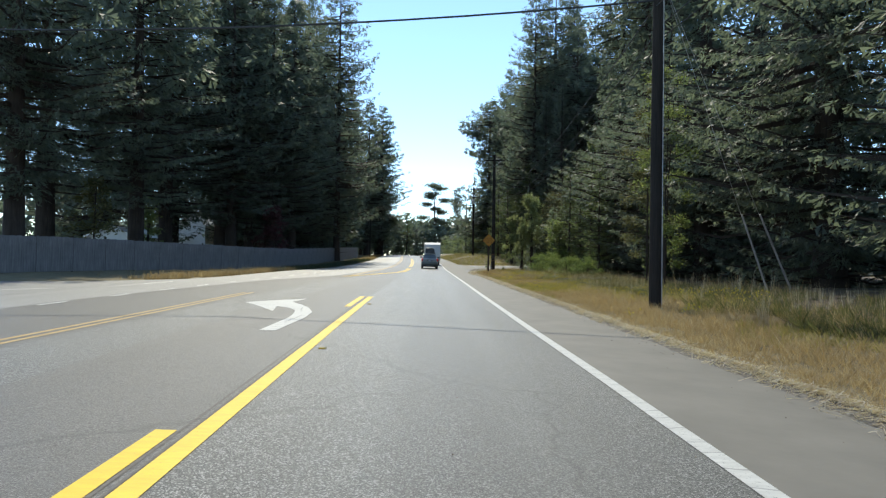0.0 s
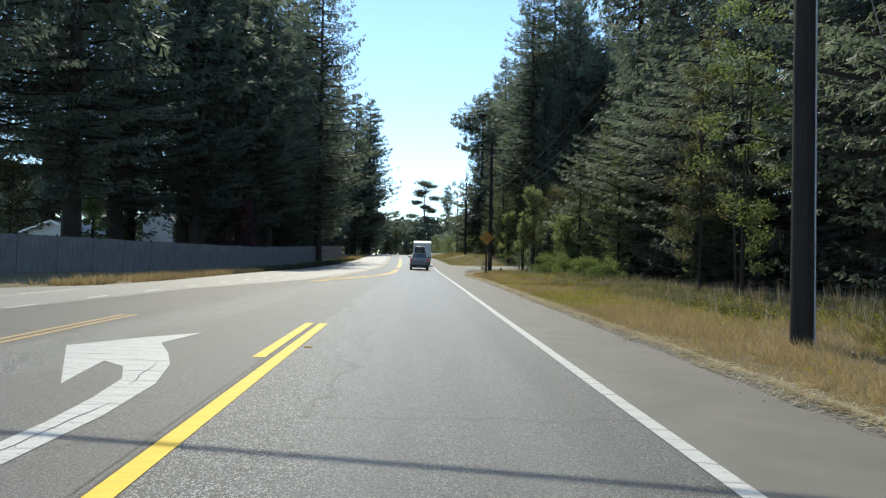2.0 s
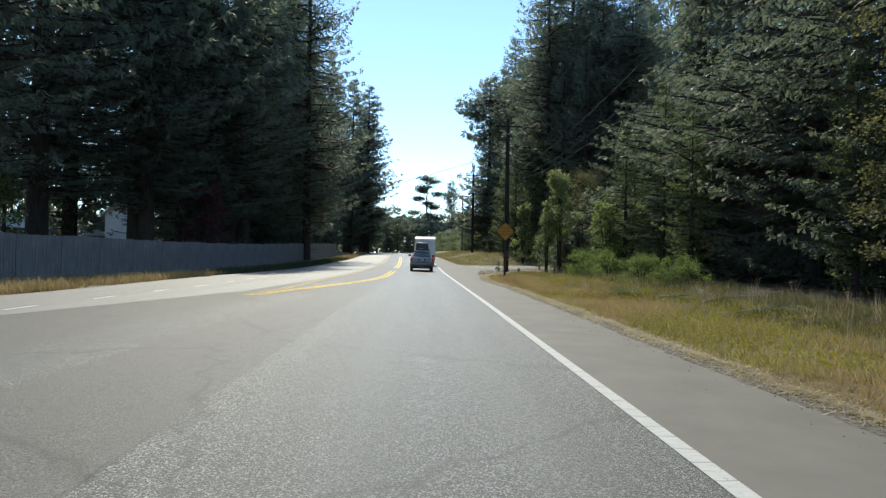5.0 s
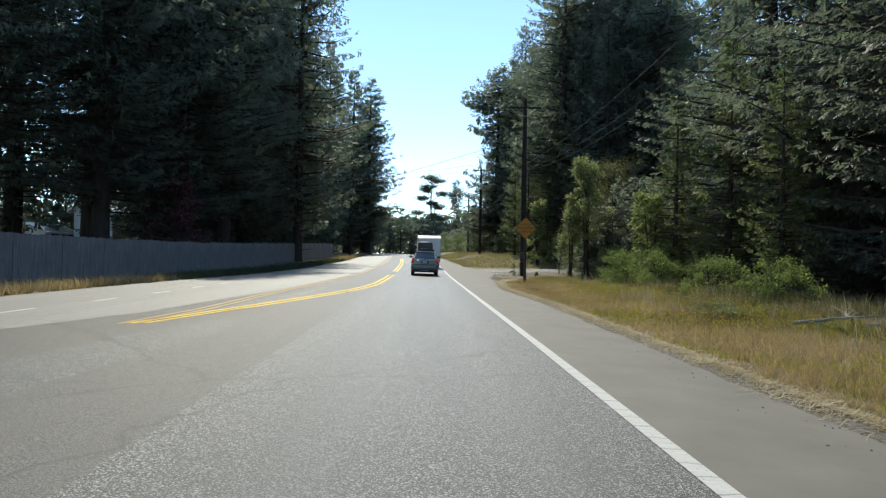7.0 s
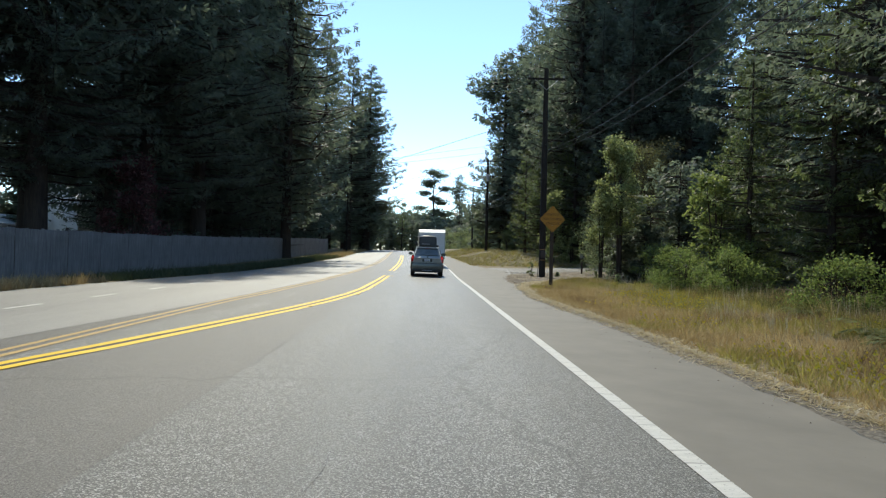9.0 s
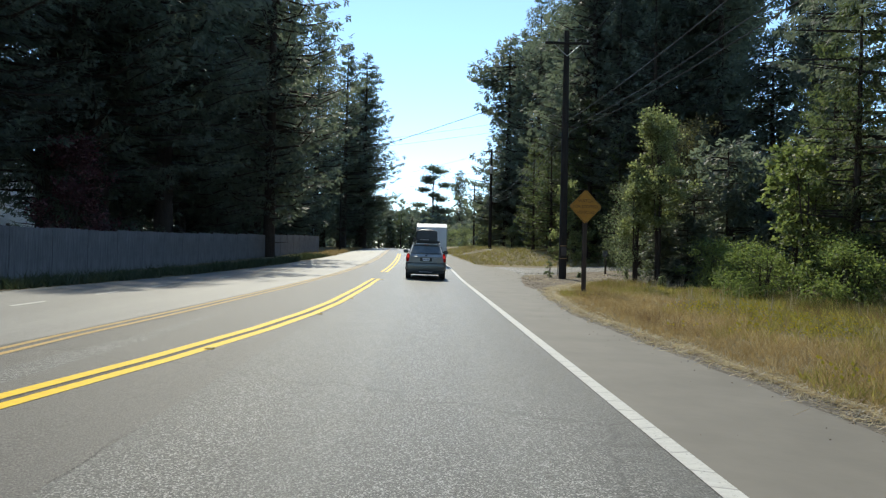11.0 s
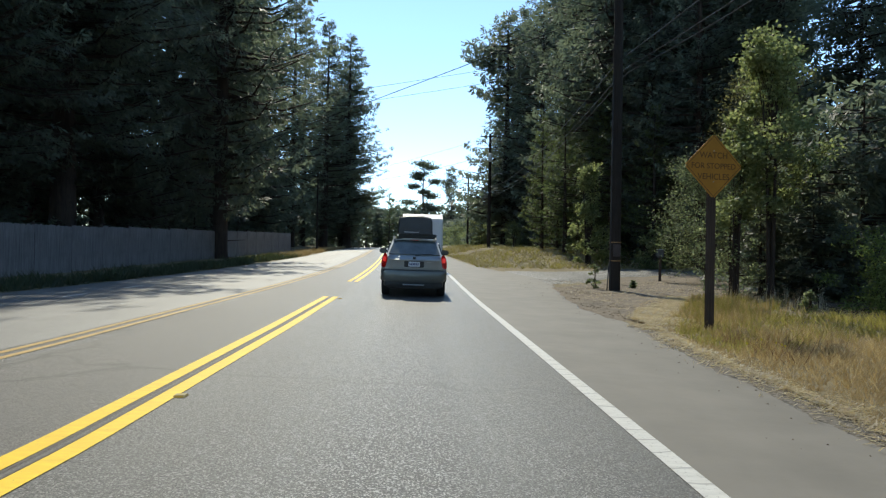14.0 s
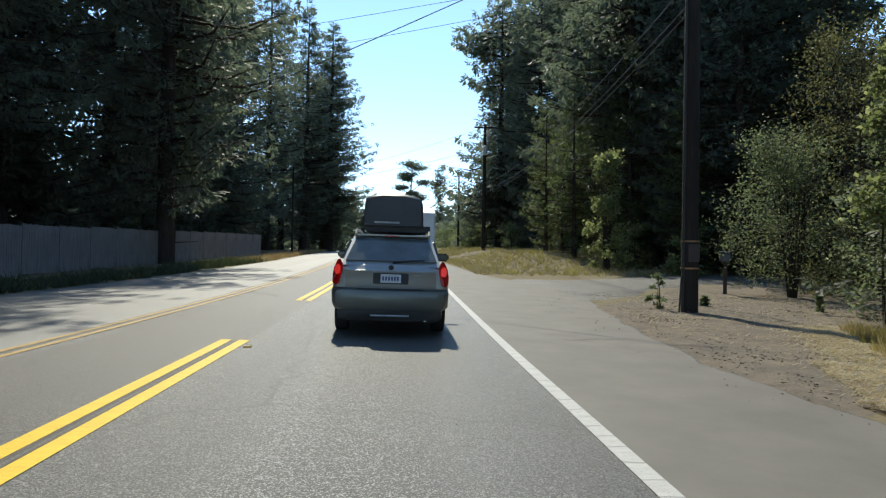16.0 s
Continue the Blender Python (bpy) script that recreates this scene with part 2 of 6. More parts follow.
def dirt():
    m, n, l, b = material("packed_dirt")
    g1, g2, g3 = grain(n, l, 0.5, 5), grain(n, l, 3.5, 6, 0.7), grain(n, l, 40, 3, 0.8)
    c = ramp(n, l, g1, [(0.3, (0.085, 0.068, 0.050)), (0.45, (0.20, 0.162, 0.115)), (0.6, (0.145, 0.122, 0.093)), (0.75, (0.092, 0.082, 0.069))])
    c = blend(n, l, 0.5, c, ramp(n, l, g2, [(0.32, (0.066, 0.05, 0.037)), (0.5, (0.165, 0.132, 0.095)), (0.7, (0.26, 0.205, 0.14))]))
    c = blend(n, l, ramp(n, l, g3, [(0.6, (0, 0, 0)), (0.75, (0.7,) * 3)]), c, (0.44, 0.36, 0.25))
    l.new(c, b.inputs["Base Color"])
    b.inputs["Roughness"].default_value = 0.95
    relief(n, l, b, g3, 0.7, 0.03)
    return m


SOIL, DIRT = soil(), dirt()


# ---------------------------------------------------------------- the lie of the land
def clamp01(v):
    return min(1.0, max(0.0, v))


def ease(v):
    v = clamp01(v)
    return v * v * (3 - 2 * v)


def bend(y):
    """How far the road has swung to the left."""
    d = max(0.0, y - 72)
    return -0.055 * (d - 30 * (1 - math.exp(-d / 30)))


def climb(y):
    """The gentle rise of the road ahead."""
    return 0.0 if y < 62 else 1.75 * (1 - math.exp(-(((y - 62) / 62) ** 1.6)))


def track(points, y):
    """The value at y on a line given by its corners."""
    if y <= points[0][0]:
        return points[0][1]
    for (a, u), (b, v) in zip(points, points[1:]):
        if y <= b:
            return u + (v - u) * (y - a) / (b - a)
    return points[-1][1]


LEFT_EDGE = [(-200, -14.5), (8, -16.5), (16, -24.0), (24, -24.0), (27, -16.0), (31, -13.0), (36, -12.2), (50, -12.1), (60, -11.2), (80, -9.6), (100, -8.6), (400, -8.4)]
RIGHT_EDGE = [(-200, 3.75), (25, 3.78), (42, 3.9), (50, 3.6), (53, 3.85), (56, 4.15), (59, 4.6), (62, 4.45), (65, 4.8), (69, 5.5), (72, 6.0), (77, 6.2), (81, 5.6), (86, 4.6), (100, 4.3), (400, 4.2)]


def crown(x, y):
    x = x - bend(y)
    return climb(y) + (-0.02 * x if x > -3.8 else 0.076 + 0.02 * (x + 3.8))


def bank(x, y):
    """The field past the side street lies a little higher than the road."""
    return 0.95 * ease((x - bend(y) - 5.0) / 6) * ease((y - 87 - 0.5 * max(0.0, x - 9)) / 14)


def land(x, y):
    """The ground beside the road, and just under it."""
    u = x - bend(y)
    lo, hi = track(LEFT_EDGE, y), track(RIGHT_EDGE, y)
    n = 0.05 * noise.noise((x * 0.5, y * 0.5, 0)) + 0.03 * noise.noise((x * 1.7, y * 1.7, 3))
    if u > hi:
        d = u - hi
        mouth = ease((y - 56.5) / 3) * (1 - ease((y - 88) / 6))
        z = crown(bend(y) + hi, y) - 0.015 - 0.10 * ease(d / 2) * (1 - 0.6 * mouth) + 0.30 * ease((d - 3) / 7) * (1 - ease((y - 50) / 12)) + 0.3 * ease((30 - y) / 15) * ease((d - 1.5) / 4) + bank(x, y)
        return z + n * ease((d - 0.2) / 1.5) * 1.2
    if u < lo:
        d = lo - u
        return crown(bend(y) + max(lo, -13), y) - 0.02 - 0.04 * ease(d / 1.5) + 0.25 * ease((d - 2) / 8) + n * ease((d - 0.2) / 1.5)
    return crown(max(min(u, hi), -13.0) + bend(y), y) - 0.015 - 0.06 * ease(min(hi - u, u - lo) / 0.9)


def sheet(name, xs, ys, height, mat, skip=None):
    verts = [(x, y, height(x, y)) for y in ys for x in xs]
    w = len(xs)
    faces = [(j * w + i, j * w + i + 1, (j + 1) * w + i + 1, (j + 1) * w + i) for j in range(len(ys) - 1) for i in range(w - 1)]
    me = bpy.data.meshes.new(name)
    me.from_pydata(verts, [], faces)
    me.polygons.foreach_set("use_smooth", [True] * len(faces))
    me.materials.append(mat)
    return new(name, me)


def steps(*spans):
    out = []
    for a, b, s in spans:
        k = max(1, round((b - a) / s))
        out += [a + (b - a) * i / k for i in range(k)]
    return out + [spans[-1][1]]


ground = sheet("ground", steps((-2400, -400, 400), (-400, -60, 40), (-60, -26, 4), (-26, -8, 0.75), (-8, 3, 2), (3, 16, 0.5), (16, 40, 3), (40, 400, 40), (400, 2400, 400)),
               steps((-1200, -60, 190), (-60, -6, 6), (-6, 100, 0.8), (100, 190, 3), (190, 420, 20), (420, 4200, 420)), land, SOIL)
tagged(ground, "dry grassy verge and forest floor beside the road", "ground", kind="structure")


def ribbon(name, stations, left, right, lift, mat, slices=1, wobble=0.0, skirt=0.0, straight=False):
    """A strip on the crowned road between two lines."""
    verts, faces, w = [], [], slices + 1 + (2 if skirt else 0)
    for y in stations:
        a, b = left(y), right(y)
        row = [a + (b - a) * i / slices for i in range(slices + 1)]
        if wobble:
            row[-1] += wobble * (noise.noise((y * 1.1, 5.0, 0)) + 0.6 * noise.noise((y * 3.7, 9.0, 0)))
            row[0] += 0.0 if straight else wobble * noise.noise((y * 0.9, 15.0, 0))
        cs = [(u + bend(y), y, crown(max(u, -13.0) + bend(y), y) + lift) for u in row]
        if skirt:
            cs = [(cs[0][0] - 0.12, y, cs[0][2] - skirt)] + cs + [(cs[-1][0] + 0.10, y, cs[-1][2] - skirt)]
        verts += cs
    for j in range(len(stations) - 1):
        for i in range(w - 1):
            faces.append((j * w + i, j * w + i + 1, (j + 1) * w + i + 1, (j + 1) * w + i))
    me = bpy.data.meshes.new(name)
    me.from_pydata(verts, [], faces)
    me.polygons.foreach_set("use_smooth", [True] * len(faces))
    me.materials.append(mat)
    return new(name, me)


road = ribbon("road", steps((-120, -4, 8), (-4, 75, 0.4), (75, 130, 2), (130, 420, 10)), lambda y: track(LEFT_EDGE, y), lambda y: track(RIGHT_EDGE, y), 0.0, ASPHALT, 26, 0.15, 0.05)
tagged(road, "grey sunlit asphalt highway with worn aggregate", "road", kind="structure")
opposite = ribbon("opposite_lanes", steps((-60, 75, 1.0), (75, 130, 2), (130, 200, 10)), lambda y: track(LEFT_EDGE, y) + 0.25, lambda y: track([(-60, -9.6), (16, -9.4), (28, -8.2), (36, -5.6), (45, -4.75), (55, -4.4), (70, -4.25), (150, -3.85)], y), 0.003, ASPHALT_PALE, 8, 0.03)
tagged(opposite, "paler sun-bleached asphalt of the opposite lanes", "road", kind="structure")
turn_lane = ribbon("turn_lane", steps((-60, 75, 1.0), (75, 130, 2)), lambda y: track([(-60, -9.55), (16, -9.35), (28, -8.15), (36, -5.55), (45, -4.70), (55, -4.35), (70, -4.2), (150, -3.8)], y), lambda y: track([(-60, -1.3), (1.3, -1.5), (17, -1.7), (150, -1.75)], y), 0.0015, ASPHALT_TURN, 4, 0.02)
tagged(turn_lane, "smoother darker asphalt of the middle turn lane", "road", kind="structure")
# smoother, paler paving of the shoulder
shoulder = ribbon("road_shoulder", steps((-60, -4, 2), (-4, 75, 0.4), (75, 110, 2)), lambda y: 2.05, lambda y: track(RIGHT_EDGE, y) - 0.03, 0.003, plain("shoulder_asphalt", (0.150, 0.137, 0.114), 0.7, 0, 0.14, 1.2, 0.4), 3, 0.15, 0.0, True)
tagged(shoulder, "smooth pale asphalt shoulder beside the traffic lane", "shoulder", kind="structure")


def duff():
    m, n, l, b = material("forest_duff")
    g1, g2, g3 = grain(n, l, 0.4, 4), grain(n, l, 4.0, 6, 0.7), grain(n, l, 32, 4, 0.8)
    c = ramp(n, l, g1, [(0.35, (0.062, 0.046, 0.033)), (0.65, (0.095, 0.070, 0.048))])
    c = blend(n, l, 0.5, c, ramp(n, l, g2, [(0.3, (0.035, 0.027, 0.02)), (0.7, (0.14, 0.10, 0.065))]))
    c = blend(n, l, ramp(n, l, g3, [(0.58, (0, 0, 0)), (0.72, (0.6,) * 3)]), c, (0.22, 0.16, 0.10))
    l.new(c, b.inputs["Base Color"])
    b.inputs["Roughness"].default_value = 0.95
    relief(n, l, b, g3, 0.8, 0.03)
    return m


def wood_edge(y):
    """Where the verge gives way to the shaded wood."""
    return track([(-30, 7.9), (12, 8.0), (27, 8.7), (36, 9.5), (48, 10.7), (66, 11.6)], y)


# brown needle duff under the trees, its dark tone also carrying the wood's shade
DUFF = duff()
for name, y0, y1, inner, outer, label in (
        ("forest_floor", -30, 66, lambda y: wood_edge(y) + 0.7 * noise.noise((y * 0.25, 3, 1)) + 0.4 * noise.noise((y * 0.9, 7, 1)), 48, "brown needle litter darkened for shade under the roadside conifers"),
        ("forest_floor", 31.5, 130, lambda y: track([(31, -24.5), (57, -16.2), (92, -15.4), (130, -15.0)], y), -60, "brown needle litter behind the board fence")):
    xs = [0.0, 0.02, 0.05, 0.1, 0.2, 0.4, 0.7, 1.0]
    ys = steps((y0, y1, 1.0))
    verts = [(inner(y) + (outer - inner(y)) * k, y, land(inner(y) + (outer - inner(y)) * k, y) + (0.045 if 0 < k < 1 and y0 < y < y1 else -0.06)) for y in ys for k in xs]
    w = len(xs)
    floor = bpy.data.meshes.new(name)
    floor.from_pydata(verts, [], [(j * w + i, j * w + i + 1, (j + 1) * w + i + 1, (j + 1) * w + i) for j in range(len(ys) - 1) for i in range(w - 1)])
    floor.polygons.foreach_set("use_smooth", [True] * len(floor.polygons))
    floor.materials.append(DUFF)
    tagged(new(name, floor), label, "ground", kind="structure")


# side street and the bare dirt in its mouth
def flat_area(name, near, far, lift, mat, cuts=10, rows=8):
    verts, faces = [], []
    for i in range(cuts + 1):
        s = i / cuts
        for j in range(rows + 1):
            k = j / rows
            p, q = along(near, s), along(far, s)
            x, y = p[0] + (q[0] - p[0]) * k, p[1] + (q[1] - p[1]) * k
            u = x - bend(y)
            over = u - track(RIGHT_EDGE, y)
            rim = ease(min(k, 1 - k, s, 1 - s) * 10)
            z = max(land(x, y), crown(x, y) - 0.02 if over < 0.1 else -9) + lift * rim - 0.025 * (1 - rim)
            verts.append((x, y, z))
    for i in range(cuts):
        for j in range(rows):
            a = i * (rows + 1) + j
            faces.append((a, a + rows + 1, a + rows + 2, a + 1))
    me = bpy.data.meshes.new(name)
    me.from_pydata(verts, [], faces)
    me.polygons.foreach_set("use_smooth", [True] * len(faces))
    me.materials.append(mat)
    return new(name, me)


def along(line, s):
    spans = [math.dist(a, b) for a, b in zip(line, line[1:])]
    left = s * sum(spans)
    for a, b, d in zip(line, line[1:], spans):
        if left <= d or b is line[-1]:
            k = left / d
            return (a[0] + (b[0] - a[0]) * k, a[1] + (b[1] - a[1]) * k)
        left -= d


apron = flat_area("dirt_apron", [(3.6, 58.7), (5.2, 59.5), (7.5, 61.5), (10.0, 63.5), (16, 66)], [(4.7, 70.4), (6.5, 71.8), (8.6, 75.0), (12, 80), (20, 84)], 0.05, DIRT, 30, 22)
tagged(apron, "bare packed dirt and gravel round the pole", "dirt", kind="structure")
street = flat_area("side_street", [(4.0, 69.6), (5.6, 70.9), (7.6, 73.6), (11.3, 79.2), (30, 88), (70, 100)], [(3.9, 86.5), (5.2, 84.6), (8.2, 83.6), (14, 86.6), (30, 97), (70, 112)], 0.06, ASPHALT_OLD, 26, 10)
tagged(street, "cracked grey asphalt side street joining the highway", "street", kind="structure")
lane = flat_area("far_driveway", [(4.2, 113), (10, 114.5), (22, 116)], [(4.2, 116.5), (10, 117.0), (22, 118.5)], 0.06, DIRT, 10, 3)
tagged(lane, "pale gravel driveway across the dry grass", "driveway", kind="structure")


# painted markings
def stripe(name, line, width, mat, label, lift=0.006, step=0.6):
    a, b = line[0][0], line[-1][0]
    ob = ribbon(name, steps((a, b, step)), lambda y: track(line, y) - width / 2, lambda y: track(line, y) + width / 2, lift, mat)
    return tagged(ob, label, "road marking", kind="structure")


def shifted(line, d):
    return [(y, x + d) for y, x in line]


stripe("edge_line", [(-60, 2.0), (5, 2.0), (11, 1.972), (19, 1.972), (26, 1.99), (33, 2.012), (44, 2.0), (90, 2.0), (200, 2.0)], 0.15, WHITE, "cracked white painted line along the road edge")
LANE_NEAR = [(-60, -1.2), (1.3, -1.46), (9, -1.57), (16.8, -1.65)]
stripe("yellow_line", LANE_NEAR, 0.16, YELLOW, "bright yellow painted centre line")
stripe("yellow_line", shifted([(-60, -1.2), (1.3, -1.46), (2.5, -1.475)], -0.26), 0.15, YELLOW, "bright yellow painted centre line")
stripe("yellow_line", shifted([(13.0, -1.61), (16.8, -1.65)], -0.25), 0.15, YELLOW, "bright yellow painted centre line")
for d in (-0.10, -0.16):
    stripe("centre_gap", shifted(LANE_NEAR, d), 0.02, BLACK_GAP, "thin black stripe beside the yellow line", 0.005)
MERGE = [(34.1, -4.60), (35.75, -4.15), (37.8, -3.60), (39.9, -3.18), (43.3, -2.52), (46, -2.12), (48.4, -1.88), (51, -1.74), (57, -1.70), (63.2, -1.74)]
stripe("yellow_line", shifted(MERGE, 0.0), 0.15, YELLOW, "bright yellow painted double centre line", step=0.4)
stripe("yellow_line", shifted(MERGE, -0.25), 0.15, YELLOW, "bright yellow painted double centre line", step=0.4)
for d in (-0.097, -0.153):
    stripe("centre_gap", shifted(MERGE, d), 0.022, BLACK_GAP, "thin black stripe between the yellow lines", 0.005, 0.4)
for d in (0.0, -0.25):
    stripe("yellow_line", shifted([(69.6, -1.84), (110, -1.84)], d), 0.15, YELLOW, "bright yellow painted double centre line", step=1)
FAR = [(-60, -5.55), (6, -5.6), (17.9, -5.62)]
FAR_ON = [(34.0, -4.85), (37, -4.57), (45, -4.50), (48, -4.32), (55, -4.12), (62, -4.12), (70, -3.98), (90, -3.75), (150, -3.6)]
for d in (0.1, -0.15):
    stripe("yellow_line", shifted(FAR, d), 0.11, YELLOW_OLD, "faded yellow double line of the opposite lanes")
    stripe("yellow_line", shifted(FAR_ON, d), 0.11, YELLOW_OLD, "faded yellow double line of the opposite lanes")
stripe("edge_line", [(15.5, -17.2), (19, -15.3), (21, -14.0), (22.5, -13.0), (24.5, -12.3), (28, -12.1)], 0.13, WHITE_OLD, "faded white line curving into the side road")
for i in range(30):
    y = -10 + 3.3 * i - 0.05
    if y > 66:
        break
    x = track([(0, -9.3), (20, -9.2), (24, -9.14), (41, -8.2), (56, -8.35), (70, -8.4)], y)
    stripe("lane_dash", [(y, x), (y + 1.15, x)], 0.11, WHITE_OLD, "short faded white lane dash")

# turn arrow: one flat piece of thick paint
HEAD = [(-4.47, 13.59), (-3.21, 11.25), (-3.42, 12.45), (-3.37, 13.85), (-3.22, 15.0)]
INNER = [(-3.42, 12.45), (-3.07, 12.14), (-2.80, 11.55), (-2.67, 10.75), (-2.61, 10.0), (-2.62, 8.03)]
OUTER = [(-3.37, 13.85), (-2.98, 13.1), (-2.66, 12.35), (-2.40, 11.36), (-2.31, 10.2), (-2.36, 8.05)]
bm = bmesh.new()
lay = lambda pts: [bm.verts.new((x, y, crown(x, y) + 0.007)) for x, y in pts]
hv = lay(HEAD)
for k in (1, 2, 3):
    bm.faces.new((hv[0], hv[k], hv[k + 1]))
iv, ov = lay(INNER), lay(OUTER)
for k in range(5):
    bm.faces.new((iv[k], iv[k + 1], ov[k + 1], ov[k]))
bmesh.ops.remove_doubles(bm, verts=bm.verts, dist=0.001)
bmesh.ops.subdivide_edges(bm, edges=bm.edges, cuts=9, use_grid_fill=True)
bmesh.ops.triangulate(bm, faces=bm.faces)
for v in bm.verts:
    v.co.z = crown(v.co.x, v.co.y) + 0.0065
bmesh.ops.recalc_face_normals(bm, faces=bm.faces)
me = bpy.data.meshes.new("turn_arrow")
bm.to_mesh(me)
me.materials.append(WHITE)
tagged(new("turn_arrow", me), "white painted left turn arrow with cracks", "road marking", kind="structure")


# hairline cracks and a seam in the paving
def crack(points, width, lift=0.009, wander=0.03, seed=0):
    verts, faces = [], []
    for (ax, ay), (bx, by) in zip(points, points[1:]):
        k = max(2, int(math.dist((ax, ay), (bx, by)) / 0.14))
        for i in range(k):
            verts.append((ax + (bx - ax) * i / k, ay + (by - ay) * i / k))
    verts.append(points[-1])
    out = []
    for i, (x, y) in enumerate(verts):
        o = wander * (noise.noise((x * 2.1, y * 2.1, seed)) + 0.7 * noise.noise((x * 7.3, y * 7.3, seed + 5)))
        w = width * (0.55 + 0.45 * noise.noise((i * 0.37, seed, 1))) * min(1, 0.3 + 0.25 * min(i, len(verts) - 1 - i))
        a, b = verts[max(0, i - 1)], verts[min(len(verts) - 1, i + 1)]
        d = Vector((b[0] - a[0], b[1] - a[1])).normalized()
        for s in (-1, 1):
            px_, py_ = x - d.y * (o + s * w / 2), y + d.x * (o + s * w / 2)
            out.append((px_, py_, crown(px_, py_) + lift))
    for i in range(len(verts) - 1):
        if len(verts) < 14 or noise.noise((i * 0.16, seed * 3.1, 4)) > -0.12:
            faces.append((2 * i, 2 * i + 2, 2 * i + 3, 2 * i + 1))
    me = bpy.data.meshes.new("road_crack")
    me.from_pydata(out, [], faces)
    me.materials.append(CRACK)
    return tagged(new("road_crack", me), "thin dark crack in the worn paving", "crack", kind="structure")


CRACK = plain("crack_filler", (0.062, 0.06, 0.057), 0.9, vary=0.5, scale=12)
crack([(-1.74, 17.2), (-1.70, 20.5)], 0.004, 0.004, 0.05, 1)
crack([(-1.71, 34), (-1.69, 43)], 0.005, 0.004, 0.05, 3)
crack([(-0.39, 31.4), (-0.41, 33), (-0.38, 36.4)], 0.004, 0.004, 0.05, 2)
crack([(-5.4, 29.6), (-3.2, 29.2), (-1.8, 29.5)], 0.014, 0.004, 0.06, 5)
crack([(2.1, 64.3), (3.2, 64.0), (4.4, 64.4)], 0.03, 0.010, 0.08, 7)
crack([(2.1, 67.2), (3.6, 67.0), (5.0, 67.6)], 0.03, 0.010, 0.08, 8)
for i, (a, b) in enumerate((((-2.63, 8.55), (-2.34, 8.5)), ((-2.63, 9.15), (-2.33, 9.2)), ((-2.62, 9.85), (-2.32, 9.8)), ((-2.65, 10.6), (-2.33, 10.55)), ((-2.77, 11.3), (-2.4, 11.25)), ((-3.0, 11.95), (-2.55, 11.9)), ((-3.35, 12.6), (-2.78, 12.55)), ((-3.9, 12.7), (-3.38, 13.1)), ((-3.4, 13.4), (-3.2, 13.5)), ((-2.5, 9.2), (-2.44, 10.6)), ((-2.62, 11.3), (-2.85, 12.5)))):
    crack([a, b], 0.018, 0.0095, 0.04, 20 + i)


# ---------------------------------------------------------------- making things
def part(name, bm, mat, parent=None, label="", smooth=False):
    """Links a bmesh as one mesh object."""
    me = bpy.data.meshes.new(name)
    bmesh.ops.recalc_face_normals(bm, faces=bm.faces)
    bm.to_mesh(me)
    bm.free()
    if smooth:
        me.polygons.foreach_set("use_smooth", [True] * len(me.polygons))
        me.set_sharp_from_angle(angle=radians(38))
    me.materials.append(mat)
    ob = new(name, me)
    ob.parent = parent
    return tagged(ob, label) if label else ob


def raw(name, verts, faces, mat, parent=None, label=""):
    me = bpy.data.meshes.new(name)
    me.from_pydata([tuple(v) for v in verts], [], faces)
    me.materials.append(mat)
    ob = new(name, me)
    ob.parent = parent
    return tagged(ob, label) if label else ob


def thing(name, x, y, z, label, category, group="", turn=0.0):
    ob = new(name)
    ob.empty_display_size = 0.2
    ob.matrix_basis = pose(x, y, z, 0, 0, turn)
    return tagged(ob, label, category, group)


def box(bm, x0, y0, z0, x1, y1, z1, bevel=0.0):
    r = bmesh.ops.create_cube(bm, size=1, matrix=Matrix.Translation(((x0 + x1) / 2, (y0 + y1) / 2, (z0 + z1) / 2)) @ Matrix.Diagonal((x1 - x0, y1 - y0, z1 - z0, 1)))
    if bevel:
        es = list({e for v in r["verts"] for e in v.link_edges})
        bmesh.ops.bevel(bm, geom=es, offset=bevel, segments=2, affect="EDGES")
    return bm


def tube(bm, points, radii, sides=8, caps=True):
    """A bent tapering tube through the points."""
    rings = []
    for i, p in enumerate(points):
        p = Vector(p)
        d = (Vector(points[min(i + 1, len(points) - 1)]) - Vector(points[max(i - 1, 0)])).normalized()
        a = d.orthogonal().normalized() if abs(d.z) > 0.9 else d.cross(Vector((0, 0, 1))).normalized()
        b = d.cross(a)
        r = radii[i] if isinstance(radii, (list, tuple)) else radii
        rings.append([bm.verts.new(p + (a * math.cos(t) + b * math.sin(t)) * r) for t in (2 * math.pi * k / sides for k in range(sides))])
    for lo, hi in zip(rings, rings[1:]):
        for k in range(sides):
            bm.faces.new((lo[k], lo[(k + 1) % sides], hi[(k + 1) % sides], hi[k]))
    if caps:
        bm.faces.new(rings[0][::-1])
        bm.faces.new(rings[-1])
    return bm


